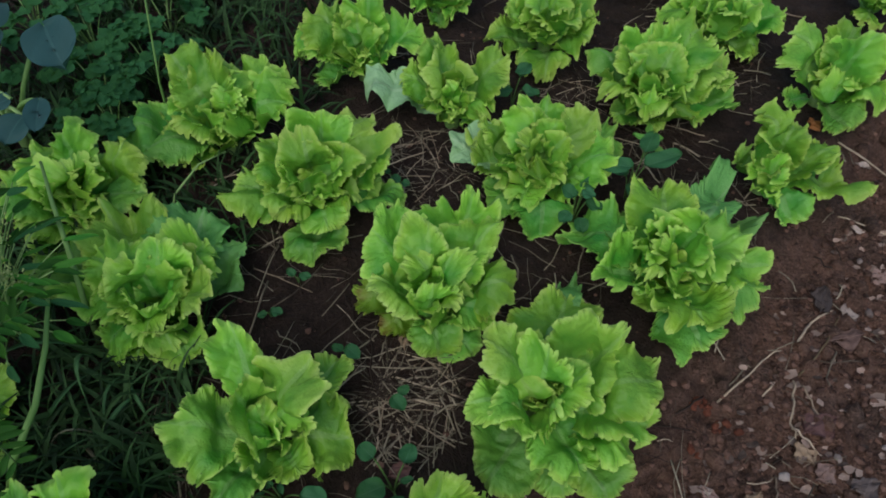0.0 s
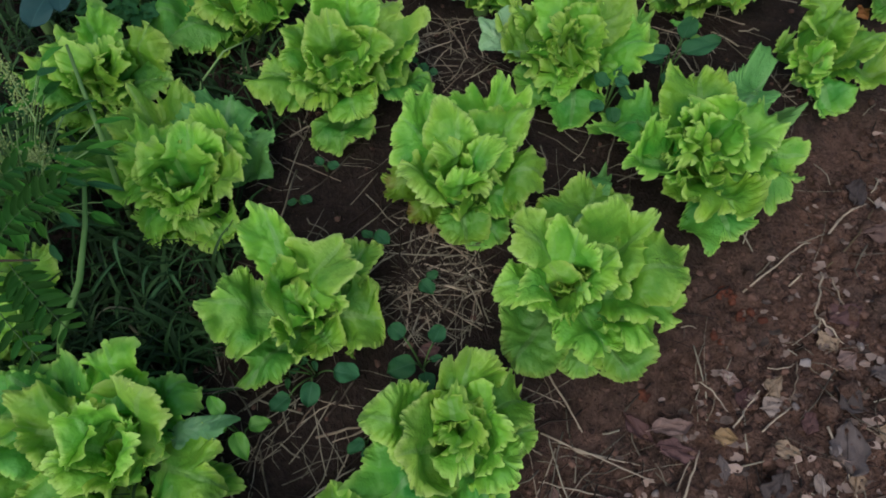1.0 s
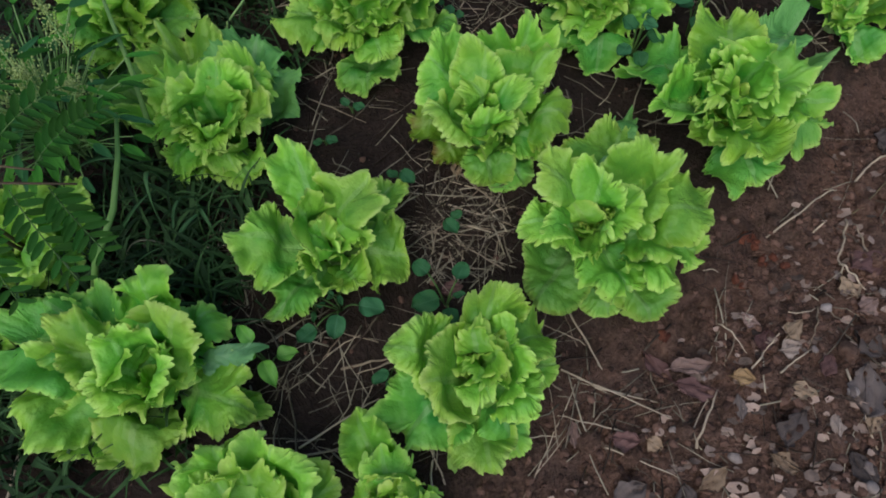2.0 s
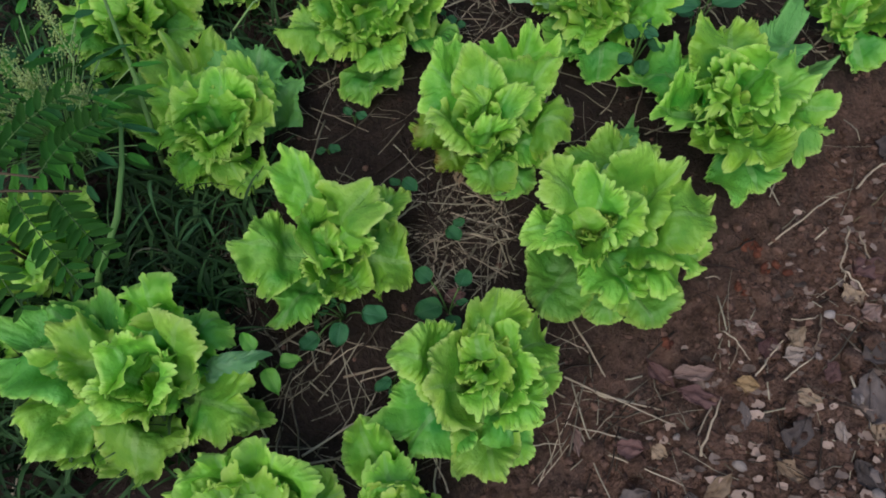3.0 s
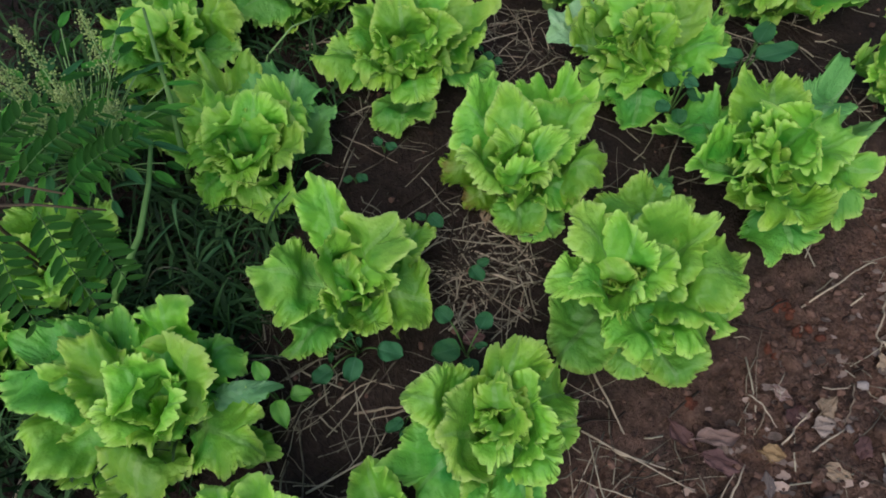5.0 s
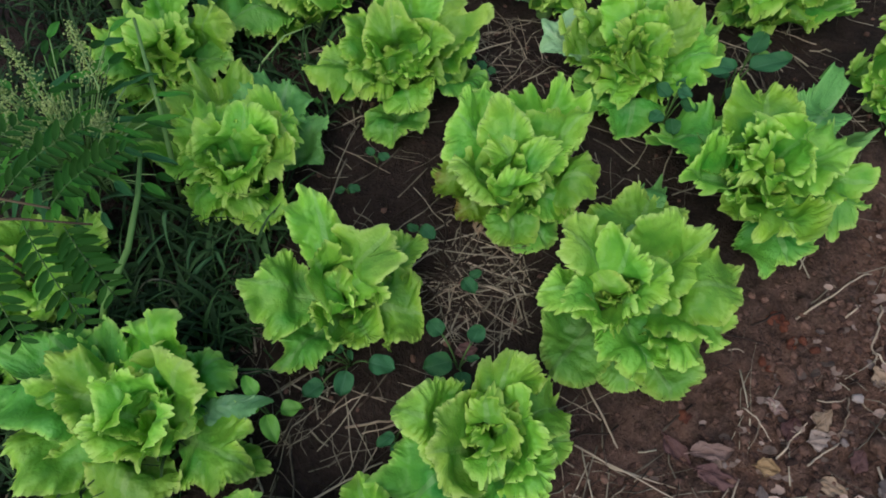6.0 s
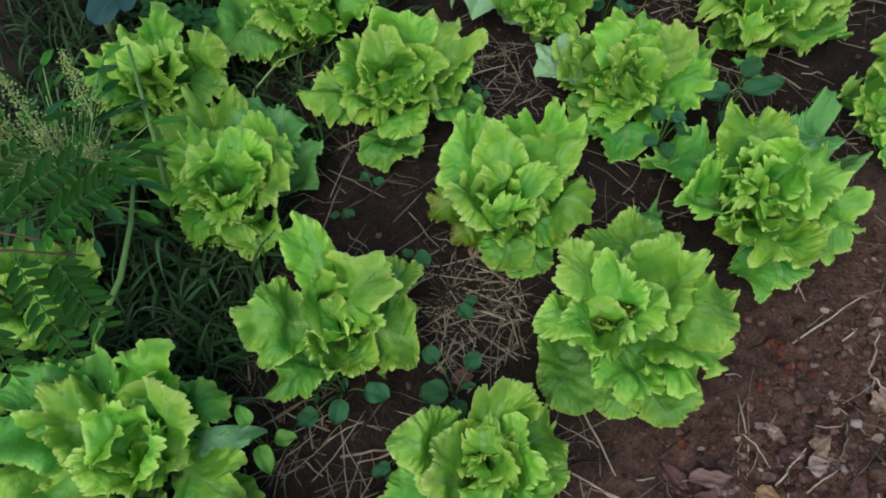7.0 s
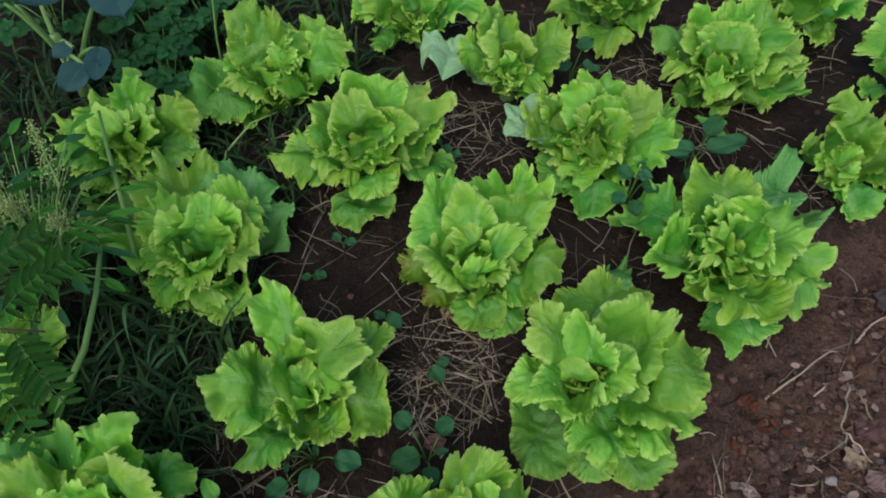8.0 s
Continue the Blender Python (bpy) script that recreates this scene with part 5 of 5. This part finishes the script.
feather_weed(-0.56, 0.42, [
    ([(-0.56, 0.42, 0.0), (-0.57, 0.415, 0.15), (-0.546, 0.404, 0.272), (-0.46, 0.402, 0.286), (-0.382, 0.400, 0.282)], [
        ((-0.410, 0.396, 0.284), (-0.360, 0.338, 0.248)), ((-0.451, 0.394, 0.285), (-0.382, 0.306, 0.245)), ((-0.493, 0.372, 0.280), (-0.442, 0.286, 0.245)),
        ((-0.530, 0.400, 0.275), (-0.515, 0.295, 0.245))]),
    ([(-0.56, 0.42, 0.0), (-0.575, 0.43, 0.17), (-0.54, 0.425, 0.285), (-0.475, 0.415, 0.305), (-0.415, 0.405, 0.305)], [
        ((-0.539, 0.424, 0.297), (-0.492, 0.475, 0.322)), ((-0.511, 0.425, 0.305), (-0.452, 0.498, 0.330)), ((-0.467, 0.416, 0.308), (-0.386, 0.484, 0.335)),
        ((-0.417, 0.406, 0.304), (-0.350, 0.462, 0.322)), ((-0.550, 0.425, 0.280), (-0.560, 0.520, 0.310))])],
    "tall dark green weed with feathery pinnate leaves")


def seed_weed(x, y, spikes, label):
    plant = thing("flowering_weed", pose(x, y, ground_z(x, y)), label, "weed", "tall weeds")
    base = Vector((x, y, ground_z(x, y)))
    rng = np.random.default_rng(9)
    for i, (foot, tip, thick) in enumerate(spikes):
        foot, tip = Vector(foot) - base, Vector(tip) - base
        v, f = tube(bow((0, 0, -0.005), foot, 0.03) + [tip], [0.002, 0.002, 0.0018, 0.0016, 0.0014, 0.0012, 0.0007], 5)
        part("stem", raw("seed_stem", v, f, STEM), plant)
        pieces = []
        for _ in range(260):
            k = rng.random()
            p = foot.lerp(tip, k) + Vector(rng.normal(0, 1, 3)) * thick * (1.05 - 0.75 * k)
            r = rng.uniform(0.0010, 0.0021)
            o = [Vector((r, 0, 0)), Vector((-r, 0, 0)), Vector((0, r, 0)), Vector((0, -r, 0)), Vector((0, 0, r)), Vector((0, 0, -r))]
            pieces.append(([tuple(p + q) for q in o], [(0, 2, 4), (2, 1, 4), (1, 3, 4), (3, 0, 4), (2, 0, 5), (1, 2, 5), (3, 1, 5), (0, 3, 5)]))
        v, f = merged(pieces)
        tagged(part("seed_spike", raw("seed_spike", v, f, SEED), plant), "pale yellow-green seed spike", kind="stuff")
    for i in range(130):
        a = 2.4 * i
        d = 0.02 + 0.115 * rng.random()
        z = rng.uniform(0.10, 0.24)
        end = Vector((d * math.cos(a), d * math.sin(a), z))
        v, f = tube(bow((0, 0, 0.4 * z), end, 0.01), 0.0009, 4)
        part("stem", raw("leaf_stem", v, f, STEM), plant)
        part("leaf", blade_leaf("seed_weed_leaf", rng.uniform(0.026, 0.050), rng.uniform(0.009, 0.015), (SIDE_LEAF, FERN, SIDE_LEAF, PARSLEY)[i % 4], 0.25, 0.12, 1.1, 0.08, 0, i), plant,
             Matrix.Translation(end) @ pose(0, 0, 0, rng.uniform(-20, 20), rng.uniform(-10, 15), math.degrees(a)))


seed_weed(-0.53, 0.585, [((-0.515, 0.590, 0.235), (-0.575, 0.660, 0.275), 0.010), ((-0.445, 0.575, 0.225), (-0.435, 0.540, 0.265), 0.009), ((-0.46, 0.62, 0.235), (-0.50, 0.690, 0.275), 0.008),
                         ((-0.50, 0.58, 0.235), (-0.49, 0.565, 0.265), 0.013), ((-0.55, 0.585, 0.235), (-0.58, 0.60, 0.265), 0.013), ((-0.53, 0.56, 0.22), (-0.545, 0.545, 0.25), 0.012)],
          "weed with pale yellow-green seed spikes")


def tall_stalk(points, radius, label):
    base = Vector(points[0])
    ob = thing("grass_stalk", Matrix.Translation(base), label, "grass stalk", "tall grass stalks")
    pts = [Vector(p) - base for p in points]
    v, f = tube(pts, [radius * (1.1 - 0.6 * i / (len(pts) - 1)) for i in range(len(pts))], 7)
    part("culm", raw("culm", v, f, STEM), ob)
    return ob


tall_stalk([(-0.50, 0.345, 0.0), (-0.452, 0.385, 0.10), (-0.405, 0.43, 0.165), (-0.408, 0.50, 0.172), (-0.418, 0.565, 0.178)], 0.0050, "thick pale green bent grass stalk")
tall_stalk([(-0.43, 0.585, 0.0), (-0.418, 0.61, 0.10), (-0.417, 0.645, 0.165), (-0.45, 0.72, 0.18), (-0.488, 0.80, 0.175)], 0.0044, "long green grass stalk leaning over a lettuce")
tall_stalk([(-0.38, 1.00, 0.0), (-0.372, 1.02, 0.12), (-0.366, 1.06, 0.2), (-0.37, 1.12, 0.26)], 0.0024, "thin pale grass stalk with bare tip")
tall_stalk([(-0.36, 0.80, 0.0), (-0.34, 0.83, 0.05), (-0.30, 0.87, 0.075), (-0.26, 0.90, 0.07)], 0.0022, "slanting green grass stalk")


def broad_blade(foot, belly, tip, width, dry=False):
    """One folded grass blade that arches from foot over belly to tip."""
    a, b, c = Vector(foot), Vector(belly), Vector(tip)
    b = 2 * b - 0.5 * (a + c)
    ob = thing("broad_grass", Matrix.Translation(a), "dry greyish bent grass blade among the grass" if dry else "broad arching green grass blade beside the lettuces", "grass", "broad grass beside the bed")
    verts, faces = [], []
    for i in range(11):
        k = i / 10
        at = a * (1 - k) ** 2 + 2 * b * k * (1 - k) + c * k * k - a
        way = (2 * (b - a) * (1 - k) + 2 * (c - b) * k).normalized()
        side = way.cross(Vector((0, 0, 1))).normalized()
        up = side.cross(way)
        w = 0.5 * width * min(1.0, 0.45 + 1.6 * k) * (1 - k ** 3) + 0.0003
        twist = 0.5 * math.sin(2.2 * k + 40 * a.x)
        side, up = side * math.cos(twist) + up * math.sin(twist), up * math.cos(twist) - side * math.sin(twist)
        verts += [tuple(at - side * w + up * 0.25 * w), tuple(at), tuple(at + side * w + up * 0.25 * w), tuple(at - up * 0.0006)]
    for i in range(10):
        o = 4 * i
        faces += [(o + j, o + (j + 1) % 4, o + 4 + (j + 1) % 4, o + 4 + j) for j in range(4)]
    part("blade", raw("blade", verts, faces, DRY_GRASS if dry else BROAD_GRASS), ob)


broad_blade((-0.585, 0.552, 0.0), (-0.490, 0.541, 0.10), (-0.430, 0.546, 0.088), 0.0085)
broad_blade((-0.492, 0.448, 0.0), (-0.430, 0.478, 0.07), (-0.393, 0.498, 0.09), 0.0090)
broad_blade((-0.485, 0.385, 0.0), (-0.427, 0.404, 0.05), (-0.385, 0.418, 0.072), 0.0080)
broad_blade((-0.425, 0.560, 0.0), (-0.403, 0.515, 0.105), (-0.402, 0.472, 0.055), 0.0072)
broad_blade((-0.352, 0.530, 0.0), (-0.374, 0.490, 0.065), (-0.379, 0.431, 0.018), 0.0060)
broad_blade((-0.375, 0.520, 0.0), (-0.338, 0.478, 0.065), (-0.321, 0.444, 0.026), 0.0072)
broad_blade((-0.400, 0.420, 0.0), (-0.362, 0.450, 0.06), (-0.334, 0.480, 0.058), 0.0072)
broad_blade((-0.565, 0.685, 0.0), (-0.520, 0.676, 0.125), (-0.482, 0.669, 0.128), 0.0064)
broad_blade((-0.462, 0.408, 0.0), (-0.425, 0.432, 0.062), (-0.384, 0.436, 0.028), 0.0050, True)
broad_blade((-0.424, 0.430, 0.0), (-0.392, 0.412, 0.045), (-0.331, 0.338, 0.016), 0.0046, True)
broad_blade((-0.330, 0.356, 0.0), (-0.317, 0.390, 0.022), (-0.305, 0.412, 0.024), 0.0036, True)


def grass(name, label, patches, seed):
    rng = np.random.default_rng(seed)
    pieces = []
    for cx, cy, rx, ry, count, tall in patches:
        for _ in range(count):
            x, y = cx + rx * rng.uniform(-1, 1), cy + ry * rng.uniform(-1, 1)
            a, ln, wd = rng.uniform(0, 6.283), tall * rng.uniform(0.5, 1.3), 0.0012 + 0.0042 * rng.random() ** 2
            lean, z0 = rng.uniform(0.35, 0.95), ground_z(x, y) - 0.003
            side = Vector((-math.sin(a), math.cos(a), 0))
            verts, faces = [], []
            for i in range(6):
                k = i / 5
                d = ln * lean * k ** 1.5
                c = Vector((x + d * math.cos(a), y + d * math.sin(a), z0 + ln * (k * (1.05 - lean * 0.3) - lean * 0.62 * k * k * k)))
                w = wd * (1 - k ** 2.2) + 0.0002
                verts += [tuple(c - side * w), tuple(c - Vector((0, 0, 0.0006))), tuple(c + side * w)]
            for i in range(5):
                o = 3 * i
                faces += [(o, o + 1, o + 4, o + 3), (o + 1, o + 2, o + 5, o + 4)]
            pieces.append((verts, faces))
    v, f = merged(pieces)
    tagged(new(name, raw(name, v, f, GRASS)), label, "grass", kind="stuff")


grass("grass", "dark green unmown grass at the side of the bed", [
    (-0.36, 0.47, 0.10, 0.12, 360, 0.10), (-0.39, 0.45, 0.07, 0.10, 14, 0.15), (-0.45, 0.30, 0.14, 0.16, 300, 0.10), (-0.62, 0.45, 0.16, 0.35, 550, 0.12), (-0.34, 0.86, 0.12, 0.14, 260, 0.09),
    (-0.58, 0.85, 0.2, 0.2, 420, 0.11), (-0.40, 1.20, 0.3, 0.22, 700, 0.10), (-0.75, 1.20, 0.25, 0.4, 550, 0.12), (-0.20, 1.36, 0.2, 0.14, 300, 0.09),
    (-0.65, 0.15, 0.2, 0.25, 350, 0.11), (-0.3, 1.6, 0.6, 0.15, 400, 0.1)], 21)
